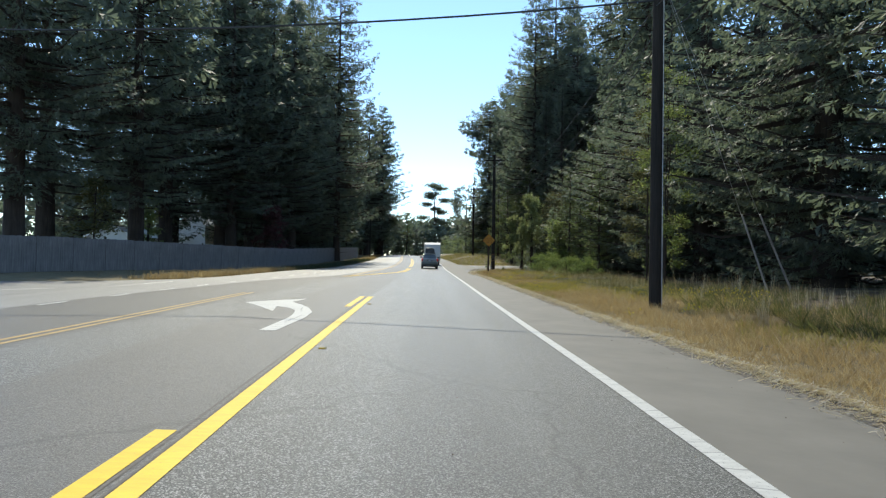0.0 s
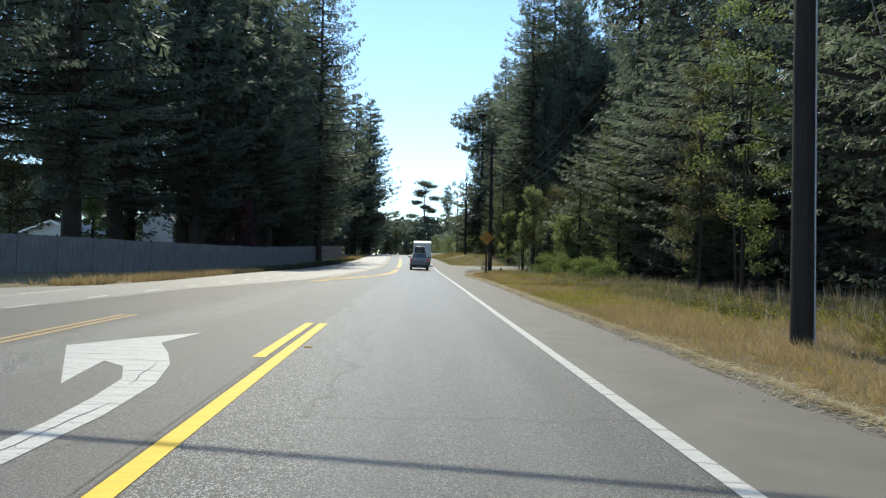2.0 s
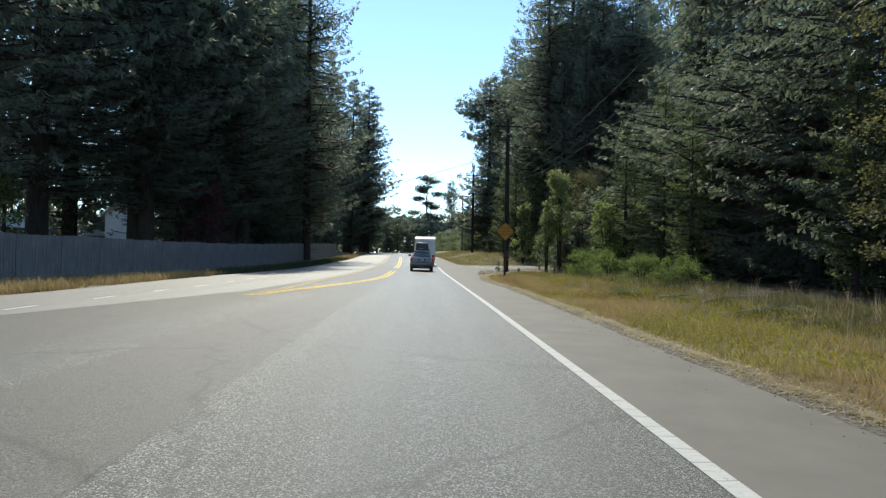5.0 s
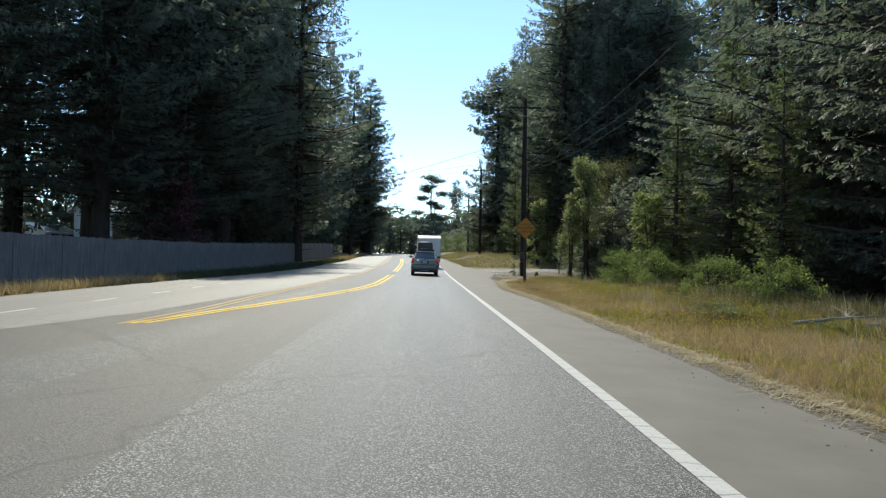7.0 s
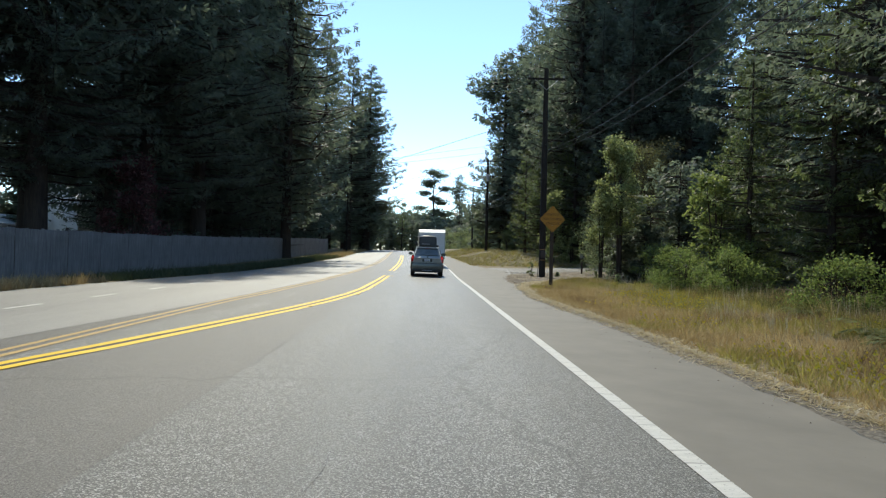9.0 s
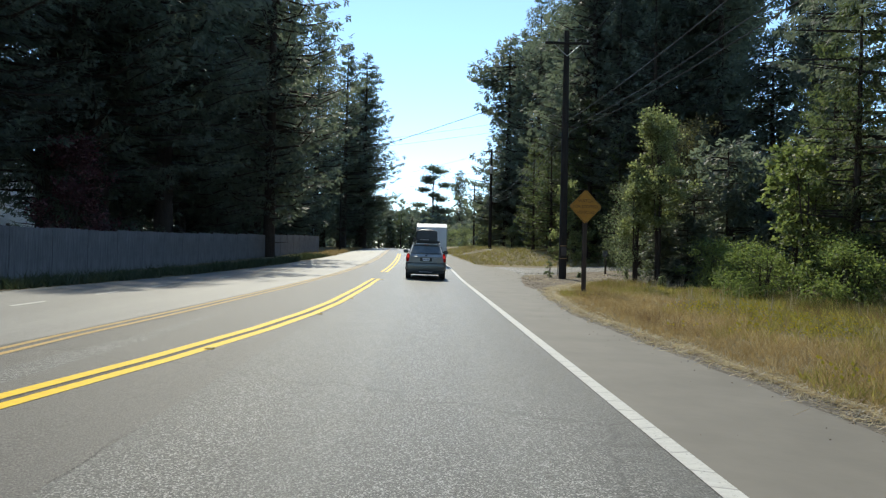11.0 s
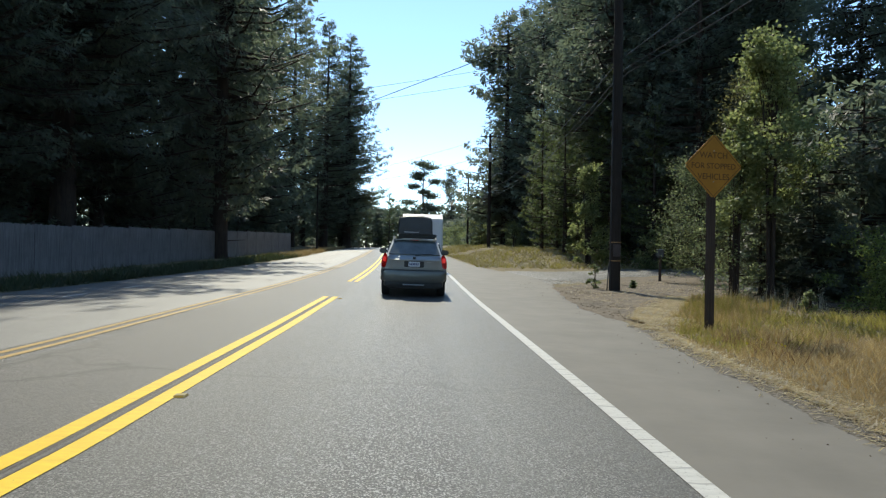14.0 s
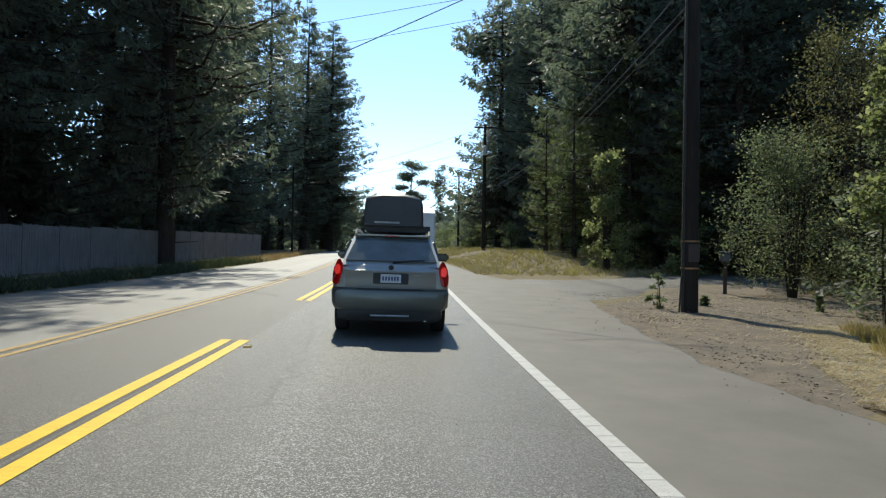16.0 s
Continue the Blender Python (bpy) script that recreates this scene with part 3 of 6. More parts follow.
# ---------------------------------------------------------------- trees
class Bits:
    """Collects small leaf-shaped faces."""

    def __init__(self):
        self.v, self.f = [], []

    def kite(self, p, d, w, bulge=0.45):
        k = len(self.v)
        m = p + d * bulge
        self.v += [p, m + w, p + d, m - w]
        self.f += [(k, k + 1, k + 2), (k, k + 2, k + 3)]

    def spray(self, p, d, w, rng, full=0.40):
        """Short twigs to both sides of a line, like a feather."""
        first = rng.choice((-1, 1))
        for side, at, far in ((first, 0.0, 0.5), (-first, 0.22, 0.5), (0, 0.4, 0.62)):
            k = len(self.v)
            b = p + d * at
            t = b + d * far * rng.uniform(0.75, 1.2) + w * side * rng.uniform(1.5, 2.4) + Vector((0, 0, -0.12 * rng.random() * d.length))
            m = b.lerp(t, 0.45)
            q = (d * full if side else w * rng.uniform(0.9, 1.3) * first) * rng.uniform(0.8, 1.2)
            self.v += [b, m + q, t]
            self.f.append((k, k + 1, k + 2))


def conifer(rng, height, spread, base, gap, fan, size, shape, droop, lift, trunk_r, ragged=0.3, dead=6, fine_to=99.0, wide=1.0):
    """Trunk with limbs, and a crown of boughs that fan out into feathery sprays. shape(s): reach of the limbs at height s,
    0 to 1 within the crown. Above fine_to the sprays are larger and fewer."""
    bm, limbs, bits = bmesh.new(), bmesh.new(), Bits()
    lean = Vector((rng.uniform(-0.3, 0.3), rng.uniform(-0.3, 0.3), 0))
    spine = [Vector((0, 0, -0.4)), Vector((0, 0, 0.5)), Vector((0, 0, height * 0.25)) + lean * 0.3, Vector((0, 0, height * 0.6)) + lean * 0.8, Vector((0, 0, height)) + lean]
    tube(bm, spine, [trunk_r * 1.5, trunk_r * 1.12, trunk_r * 0.85, trunk_r * 0.45, 0.03], 10)
    for i in range(dead):
        a, z = rng.uniform(0, 6.28), rng.uniform(0.3, 1.0) * base
        o = Vector((math.cos(a), math.sin(a), 0))
        tube(limbs, [Vector((0, 0, z)) + o * trunk_r * 0.6, Vector((0, 0, z + 0.1)) + o * rng.uniform(0.8, 2.2)], [0.04, 0.012], 4)
    up = Vector((0, 0, 1))
    z = base
    while z < height - 0.15:
        s = (z - base) / (height - base)
        big = 1.0 if z < fine_to else 2.2
        ln = size * big
        for k in range(fan if s < 0.9 else 4):
            a = rng.uniform(0, 6.283)
            reach = max(0.35, spread * shape(s) * rng.uniform(1 - ragged, 1 + ragged * 0.6))
            out = Vector((math.cos(a), math.sin(a), 0))
            side = Vector((-out.y, out.x, 0))
            zz = z + rng.uniform(-0.35, 0.35)
            top = Vector((0, 0, zz)) + lean * (zz / height)
            n = max(3, int(reach / (ln * 1.05)))
            pts = []
            for j in range(n + 1):
                u = j / n
                pts.append(top + out * reach * u + Vector((0, 0, -droop * reach * u * (1.4 - u) + lift * reach * u * u)) + side * 0.12 * reach * math.sin(u * 3 + a) * u)
            if reach > 2.0:
                tube(limbs, [pts[0], pts[len(pts) // 2], pts[-2]], [0.018 * reach + 0.015, 0.012 * reach + 0.01, 0.008], 3, False)
            first = max(1, int(n * 0.15))
            for j in range(first, n + 1):
                u = j / n
                d = (pts[j] - pts[j - 1]).normalized()
                for sgn in (-1, 1):
                    v = (side * sgn * rng.uniform(0.6, 1.0) + d * rng.uniform(0.4, 0.9) + up * rng.uniform(-0.4, 0.05)).normalized()
                    span = (0.27 * reach * (1 - u) + 0.75 * ln) * rng.uniform(0.7, 1.25)
                    p = pts[j] + up * rng.uniform(-0.1, 0.1)
                    m = max(1, int(span / (0.62 * ln)))
                    for q in range(m):
                        e = (v + up * rng.uniform(-0.75, 0.18) + side * rng.uniform(-0.25, 0.25)).normalized()
                        w = e.cross(Vector((rng.uniform(-0.7, 0.7), rng.uniform(-0.7, 0.7), 1))).normalized()
                        l2 = ln * rng.uniform(0.7, 1.3)
                        bits.spray(p + v * span * q / m - up * 0.10 * span * (q / m) ** 2, e * l2, w * l2 * wide * rng.uniform(0.22, 0.34), rng, 0.40 * wide)
                if rng.random() < 0.8:
                    v = (d * 0.4 + Vector((rng.uniform(-0.4, 0.4), rng.uniform(-0.4, 0.4), -rng.uniform(0.4, 1.2)))).normalized()
                    bits.spray(pts[j], v * ln, v.cross(side).normalized() * ln * 0.3, rng)
            bits.kite(pts[-1], (pts[-1] - pts[-2]).normalized() * ln * 0.9, side * ln * 0.13)
        z += gap * (1.0 if z < fine_to else 1.55) * rng.uniform(0.8, 1.2)
    return bm, limbs, bits


def leafy(rng, height, spread, clumps, leaves, size, low=0.15, stem_r=0.06, stems=3, taper=0.0, up=0.3):
    """A broad-leaved shrub or small tree: stems, twigs, and leaves in uneven clumps."""
    bm, limbs, bits = bmesh.new(), bmesh.new(), Bits()
    roots = []
    for i in range(stems):
        a = rng.uniform(0, 6.28)
        o = Vector((math.cos(a), math.sin(a), 0))
        tip = o * spread * rng.uniform(0.05, 0.35) + Vector((0, 0, height * rng.uniform(0.7, 0.95)))
        mid = o * spread * 0.12 + Vector((0, 0, height * 0.4))
        tube(bm, [o * 0.08 + Vector((0, 0, -0.2)), mid, tip], [stem_r * 1.3, stem_r * 0.8, stem_r * 0.2], 6)
        roots.append((mid, tip))
    for i in range(clumps):
        s = low + (1 - low) * rng.random() ** (0.85 if low > 0.03 else 1.25)
        r = spread * (math.sin(min(1.0, (s - low) / (1 - low) * (0.9 + taper) + 0.12) * 2.75) ** 0.7) * (1 - taper * s * 0.6)
        a, q = rng.uniform(0, 6.283), rng.random() ** 0.5 * rng.uniform(0.75, 1.1)
        c = Vector((math.cos(a) * r * q, math.sin(a) * r * q, height * s))
        mid, tip = rng.choice(roots)
        tube(limbs, [mid.lerp(tip, clamp01(s - 0.25)), c], [stem_r * 0.28, 0.006], 3, False)
        cr = spread * rng.uniform(0.13, 0.27)
        for k in range(int(leaves / clumps)):
            p = Vector((rng.gauss(0, 1), rng.gauss(0, 1), rng.gauss(0, 0.75))) * cr * 0.62 + c
            v = Vector((rng.uniform(-1, 1), rng.uniform(-1, 1), rng.uniform(-0.7 + up, 0.6 + up))).normalized()
            w = v.cross(Vector((rng.uniform(-1, 1), rng.uniform(-1, 1), rng.uniform(-1, 1)))).normalized()
            z = size * rng.uniform(0.6, 1.4)
            if p.z > 0.03:
                bits.kite(p, v * z, w * z * 0.3)
    return bm, limbs, bits


def plant(name, made, leaf, label, category, group="", trunk_label="", crown_name="crown"):
    bm, limbs, bits = made
    ob = thing(name, 0, 0, -500, label, category, group)
    part("trunk", bm, BARK, ob, trunk_label, True)
    tagged(part("limb_wood", limbs, BARK, ob), kind="stuff")
    tagged(raw(crown_name, bits.v, bits.f, leaf, ob), kind="stuff")
    return ob


rng = random.Random(11)
FIR = "dark green conifers along the road"
spire = lambda s: (0.30 + 0.70 * min(1, s / 0.25)) * (1 - s) ** 0.75 + 0.03
column = lambda s: (0.55 + 0.45 * min(1, s / 0.2)) * (1 - s ** 2.6) + 0.05
broad = lambda s: (0.65 + 0.35 * math.sin(s * 9)) * (1 - s ** 4) ** 0.7 * (0.75 + 0.25 * min(1, s / 0.3)) + 0.05
TREES = {
    "a": plant("conifer", conifer(rng, 42, 6.4, 3.5, 0.80, 6, 0.72, column, 0.16, 0.24, 0.46, 0.36, wide=0.72), NEEDLES, "tall dark redwood with drooping boughs behind the verge", "tree", FIR),
    "b": plant("conifer", conifer(rng, 38, 6.0, 2.5, 0.70, 6, 0.68, spire, 0.14, 0.26, 0.5, 0.42, wide=0.75), NEEDLES, "tall dark fir with ragged tiered boughs", "tree", FIR),
    "c": plant("conifer", conifer(rng, 36, 6.4, 5.5, 0.58, 6, 0.46, column, 0.16, 0.10, 0.6, 0.42, 12, 15, 0.66), NEEDLES, "tall shaded conifer with a bare lower trunk", "tree", FIR),
    "d": plant("conifer", conifer(rng, 30, 7.0, 1.6, 0.68, 6, 0.82, broad, 0.30, 0.16, 0.55, 0.4), NEEDLES, "broad dense cypress with heavy hanging boughs", "tree", FIR),
    "l": plant("conifer", conifer(rng, 34, 6.8, 2.2, 0.58, 6, 0.46, broad, 0.30, 0.16, 0.55, 0.42, 8, 15, 0.66), NEEDLES, "broad dense conifer with heavy hanging boughs", "tree", FIR),
    "n": plant("conifer", conifer(rng, 31, 6.0, 0.8, 0.54, 6, 0.31, broad, 0.28, 0.14, 0.5, 0.42, 12, 12, 0.72), NEEDLES, "dense dark conifer with fine hanging sprays", "tree", FIR),
    "u": plant("conifer", conifer(rng, 9, 3.6, 0.2, 0.55, 6, 0.62, broad, 0.2, 0.2, 0.14, 0.45, 2), NEEDLES, "low dark understorey conifer in the shade", "tree", FIR),
    "e": plant("conifer", conifer(rng, 16, 3.4, 1.0, 0.42, 5, 0.40, spire, 0.10, 0.20, 0.22, 0.4, wide=0.65), NEEDLES_LIGHT, "young fir with sunlight put into its needle colour", "tree", FIR),
}


def stand(kind, rows):
    for x, y, s, *more in rows:
        turn = rng.uniform(0, 360)
        z = land(x, y)
        squash = more[0] if more else rng.uniform(0.92, 1.08)
        copy_thing(TREES[kind], pose(x, y, z - 0.1, 0, 0, turn) @ Matrix.Diagonal((s * squash, s * squash, s, 1)))


# left of the road: the near wood behind the fence
stand("c", [(-24.5, 35, 0.9), (-27, 42, 1.05), (-23.5, 48, 1.0), (-25, 57, 1.0), (-21, 64, 0.9)])
stand("l", [(-34.5, 64, 1.1), (-25.2, 81.5, 1.1)])
stand("a", [(-21.5, 72, 1.0), (-25, 86, 1.05)])
stand("b", [(-28, 66, 1.1)])
stand("a", [(-27, 93, 1.0)])
# close behind the fence, their boughs hanging over the verge
stand("l", [(-18.8, 87, 0.9)])
stand("c", [(-23.2, 67, 1.05), (-19.4, 73.5, 0.95), (-18.2, 80, 1.0)])
# left: the wall of redwoods farther on
stand("a", [(-14.0, 92.5, 1.08, 0.98), (-19, 85, 0.98, 0.85), (-20, 98, 1.1), (-18.5, 105, 1.0, 0.9), (-21.5, 113, 1.08), (-24, 120, 1.1)])
stand("b", [(-12.9, 164, 1.06, 1.5), (-15.4, 152, 1.02, 1.25), (-13.4, 168, 0.96, 1.5), (-18.5, 140, 1.08), (-20.5, 127, 1.05), (-20.5, 160, 1.1), (-19, 172, 1.0)])
stand("d", [(-14.2, 166, 1.12, 0.82), (-20.5, 120, 1.0), (-22, 130, 1.1), (-27, 142, 1.2)])
# right of the road: the near wood
stand("n", [(15.0, 20.5, 1.05), (16.6, 34.5, 1.1), (16.9, 41.5, 1.0), (17.4, 47, 1.1), (17.8, 54, 1.0), (14.6, 12.0, 1.1), (17.5, 27.5, 1.1),  ])
stand("n", [(21, 36, 1.25)])
stand("a", [(23, 49, 1.05), (22, 57, 0.85)])
stand("e", [(13.1, 54.4, 0.62), (14.2, 51, 0.72), (13.4, 45.5, 0.55), (15.2, 58.5, 0.65), (14.0, 35, 0.5)])
# right: past the side street
stand("a", [(17.7, 100, 1.08), (20.5, 117, 1.06), (18, 133, 1.0), (25, 104, 1.05), (25, 124, 1.1), (30, 99, 1.05), (23, 92.5, 0.9), (21.6, 102.5, 1.16), (23.5, 97, 1.05)])
stand("d", [(14.4, 142, 1.22), (22, 109, 1.2), (19, 150, 1.35), (20.5, 125, 1.15), (27, 112, 1.3), (27, 94, 1.1), (34, 108, 1.35), (23, 138, 1.35)])
stand("b", [(18.5, 106, 0.9), (18, 158, 1.05), (22, 168, 1.0), (18.5, 94, 0.72), (20, 88.5, 0.7)])
# understorey that closes the view between the trunks
stand("u", [(x, y, s * 1.75, 1.1) for x, y, s in ((-28, 92, 0.6), (-22, 101, 0.5), (-26, 112, 0.6), (-21, 120, 0.5), (-22, 152, 0.6), (-24, 164, 0.65), (-36, 92, 0.7), (-46, 80, 0.7), (-52, 84, 0.7), (-34, 100, 0.7), (-19, 180, 0.6),
            (26, 86, 0.6), (31, 90, 0.65), (36, 92, 0.7), (24, 64, 0.55), (20, 96, 0.5), (17.5, 112, 0.45), (17, 122, 0.45), (18, 134, 0.6), (17, 146, 0.6), (21, 58, 0.5), (20.5, 50, 0.5), (19.5, 40, 0.45), (20.5, 32, 0.5), (20, 22, 0.5), (-20, 190, 0.6), (-24, 200, 0.6), (-26, 212, 0.6), (16, 160, 0.45), (15, 186, 0.5), (14, 200, 0.5), (12, 214, 0.5), (10, 228, 0.5), (8, 244, 0.5), (20, 66, 0.5))])
stand("u", [(-44, 92, 1.4), (-40, 93, 1.4), (-47, 88, 1.4), (-49, 82, 1.3)])
stand("u", [(-19.3 + (y % 4) * 0.4, y, 0.60 + (y % 5) * 0.04, 1.2) for y in range(76, 118, 5)])
stand("e", [(13.4, 100, 0.85), (12.4, 105, 0.8), (17.6, 90.5, 0.75)])
stand("u", [(12.3, 67.7, 0.42, 1.3), (13.2, 66.3, 0.36, 1.3), (13.9, 66.9, 0.62, 1.0), (15.8, 67.6, 0.85, 0.9), (17.6, 70.5, 0.9, 0.9)])
stand("d", [(24.6, 73.5, 0.64, 0.62), (26.2, 81.5, 0.62, 1.0)])
stand("b", [(27.5, 76, 0.8, 0.8)])
stand("d", [(30, 98, 1.05), (25, 88, 1.05, 0.9), (31, 84, 1.1, 0.75)])
stand("e", [(16.4, 96.5, 1.0), (16.6, 102.5, 1.1), (14.6, 108, 0.7), (17.0, 110, 0.9), (36, 91, 0.95), (33.5, 86.5, 0.8), (44, 104, 1.1), (28, 89, 0.7)])
# far end of the road
stand("d", [(13.8, 283, 1.06, 0.66), (22, 290, 0.8, 0.6), (-22, 270, 0.5), (-13, 268, 0.5), (-5, 272, 0.45)])
stand("b", [ (28, 260, 0.8), (24, 215, 0.75)])
stand("e", [(-9, 262, 1.15), (-17, 262, 1.2), (20, 240, 1.0), (15, 205, 0.8), (18, 190, 0.9), (14.5, 178, 0.7), (-21, 250, 1.1)])
for ob in TREES.values():
    for o in (*ob.children, ob):
        bpy.data.objects.remove(o)

# the mass of the woods beyond, too far off to tell its trees apart
far = Bits()
# last three rows stand unseen behind the start, added to darken the wagon's reflections
for (ax, ay), (bx, by), tall in (((-75, -20), (-72, 120), 8), ((-72, 120), (-58, 345), 11), ((-58, 345), (70, 350), 25), ((70, 350), (62, 120), 16), ((62, 120), (58, -20), 15), ((-62, 28), (-44, 84), 13), ((-44, 84), (-30, 118), 7), ((-30, 118), (-27, 200), 9), ((36, 130), (30, 200), 12), ((-48, 268), (44, 264), 17), ((28, 66), (44, 88), 9), ((24, 4), (27, 60), 7), ((-34, -72), (-30, 16), 9), ((15, -72), (18, 11), 9), ((-34, -75), (15, -75), 9)):
    ln = math.dist((ax, ay), (bx, by))
    for i in range(int(ln * tall * (0.6 if abs(ax) > 57 and ay < 340 else 1.9))):
        k = rng.random()
        x, y = ax + (bx - ax) * k + rng.gauss(0, 2.2), ay + (by - ay) * k + rng.gauss(0, 2.2)
        top = tall * (0.75 + 0.4 * noise.noise((x * 0.11, y * 0.11, 2)) + 0.25 * noise.noise((x * 0.5, y * 0.5, 6)))
        p = Vector((x, y, climb(y) + top * rng.random() ** 0.8))
        v = Vector((rng.uniform(-1, 1), rng.uniform(-1, 1), rng.uniform(-0.5, 0.6))).normalized() * rng.uniform(1.0, 2.2) * (1.0 if ay < 340 else 1.7)
        far.kite(p, v * 0.8, v.cross(Vector((rng.uniform(-1, 1), rng.uniform(-1, 1), 0.3))).normalized() * v.length * 0.3)
        far.spray(p, v, v.cross(Vector((rng.uniform(-0.4, 0.4), rng.uniform(-0.4, 0.4), 1))).normalized() * v.length * 0.3, rng)
tagged(raw("far_woods", far.v, far.f, NEEDLES), "dark mass of woods far behind the roadside trees, with unseen added rows behind the start", "woods", kind="stuff")

# the flat-topped pine at the far end, with bare leaning limbs
bm, limbs, bits = bmesh.new(), bmesh.new(), Bits()
tube(bm, [(0, 0, -1), (0.4, 0, 12), (-0.2, 0, 22), (0.3, 0, 31)], [0.55, 0.45, 0.3, 0.1], 8)
for z, dx, dy, rx in ((14, -3.5, 1, 3.2), (15.5, 4.6, -1, 3.4), (18, -5.6, 0, 3.6), (20.5, 3.2, 1, 3.0), (24, -3.6, -1, 3.2), (26, 4.8, 0, 3.0), (29, -1.2, 0, 4.0), (31.5, 2.4, 0, 4.4), (33, -0.6, 1, 3.4), (12, 1, 2, 5), (22, 0.5, 0, 2.6), (27.5, -2.2, 0, 2.6), (17, 1.5, 1, 2.8)):
    tube(limbs, [(0, 0, z - 3), (dx * 0.5, dy * 0.5, z - 1.2), (dx, dy, z)], [0.2, 0.12, 0.05], 5, False)
    for k in range(430):
        p = Vector((dx + rng.gauss(0, rx * 0.46), dy + rng.gauss(0, rx * 0.42), z + rng.gauss(0, 0.42) + 0.3 * math.sin(k)))
        v = Vector((rng.uniform(-1, 1), rng.uniform(-1, 1), rng.uniform(-0.2, 0.8))).normalized()
        bits.kite(p, v * rng.uniform(0.6, 1.3), v.cross(Vector((0, 0.3, 1))).normalized() * 0.26)
for k in range(3):
    tube(limbs, [(3 + k, 0, 20), (7 + k * 1.4, 0, 27 + k)], [0.09, 0.04], 4, False)
pine = plant("pine", (bm, limbs, bits), NEEDLES, "tall flat-topped pine with open layered limbs", "tree")
pine.matrix_basis = pose(3.0, 281, climb(281) - 0.3)

# shrubs and small trees
def bush(name, made, leaf, label, x, y, turn=0.0, group="", category="shrub"):
    ob = plant(name, made, leaf, label, category, group, crown_name="foliage")
    ob.matrix_basis = pose(x, y, land(x, y) - 0.05, 0, 0, turn)
    return ob


bush("small_tree", leafy(rng, 8.4, 1.65, 60, 10500, 0.135, 0.34, 0.06, 4, 0.2), LEAVES_LIT_TONE, "light green young tree with backlight in its leaf colour", 11.65, 66, category="tree")
bush("small_tree", leafy(random.Random(5), 5.9, 1.15, 26, 3600, 0.13, 0.40, 0.04, 3, 0.2), LEAVES_LIT_TONE, "low light green sapling leaning beside the young tree", 10.6, 66.3, category="tree")
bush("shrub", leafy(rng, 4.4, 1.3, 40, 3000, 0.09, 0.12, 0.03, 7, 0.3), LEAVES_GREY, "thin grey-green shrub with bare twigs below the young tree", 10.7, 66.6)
bush("small_tree", leafy(rng, 7.6, 1.8, 46, 5200, 0.2, 0.04, 0.08, 4, 0.8), LEAVES_LIT_TONE, "slender light green tree beside the side street", 12.9, 91, category="tree")
bush("small_tree", leafy(rng, 10.0, 3.5, 140, 19000, 0.10, 0.0, 0.06, 5, 0.2), LEAVES_OLIVE, "olive-green tree with yellowing leaves", 16.8, 75.2, category="tree")
bush("small_tree", leafy(rng, 9.5, 1.5, 34, 6500, 0.095, 0.12, 0.04, 3, 0.1, 0.0), LEAVES, "slender green alder hanging over the verge", 10.2, 24.3, category="tree")
bush("small_tree", leafy(rng, 10.5, 1.5, 30, 6000, 0.095, 0.10, 0.035, 3, 0.1, 0.0), LEAVES_OLIVE, "slender green alder among the dark conifers", 11.4, 29.5, category="tree")
bush("shrub", leafy(rng, 5.6, 2.9, 130, 12500, 0.085, 0.1, 0.03, 14, 0.3), LEAVES_GREY, "grey-green spreading shrub beside the dirt apron", 13.6, 74.2)
bush("shrub", leafy(rng, 4.8, 1.4, 34, 2600, 0.15, 0.06, 0.05, 4, 0.3), LEAVES, "bright green shrub below the conifers", 12.2, 55.2)
bush("shrub", leafy(rng, 5.2, 1.2, 26, 1500, 0.2, 0.45, 0.06, 2, 0.1), LEAVES, "bright leafy sapling against the dark wood", 12.9, 57.0)
bush("shrub", leafy(rng, 2.6, 1.2, 24, 1400, 0.14, 0.06, 0.04, 4, 0.2), LEAVES_GREY, "pale shrub in the dry grass", 12.0, 118.5)
bush("shrub", leafy(rng, 6.6, 2.3, 60, 5200, 0.17, 0.06, 0.05, 4, 0.2), LEAVES_RED, "dull red-leaved shrub behind the fence", -17.9, 68.3)
bush("shrub", leafy(rng, 5.4, 2.0, 34, 2400, 0.2, 0.1, 0.05, 4, 0.2), LEAVES_RED, "red-flowering shrub behind the fence", -22.5, 86)
bush("shrub", leafy(rng, 6.5, 1.7, 34, 1800, 0.22, 0.2, 0.06, 3, 0.2), LEAVES_OLIVE, "yellow-green shrub lit between the trunks", -23.4, 41.5)
bush("shrub", leafy(rng, 6.0, 1.7, 34, 1600, 0.22, 0.2, 0.06, 3, 0.2), LEAVES, "yellow-green shrub lit between the trunks", -25.5, 54.5)
for x, y, h, s in ((11.6, 42.6, 1.3, 1.3), (11.3, 52.0, 1.7, 1.5), (12.4, 53.6, 2.2, 1.7), (11.0, 55.6, 1.9, 1.5), (11.2, 46.2, 1.5, 1.4), (12.9, 60.2, 2.0, 1.5), (12.6, 62.5, 2.2, 1.5)):
    bush("broom_bush", leafy(rng, h, s, int(30 * s), int(4600 * s), 0.07, 0.0, 0.02, 6, 0.1, 0.45), BROOM, "soft green broom bush at the wood's edge", x, y, group="broom bushes on the verge")
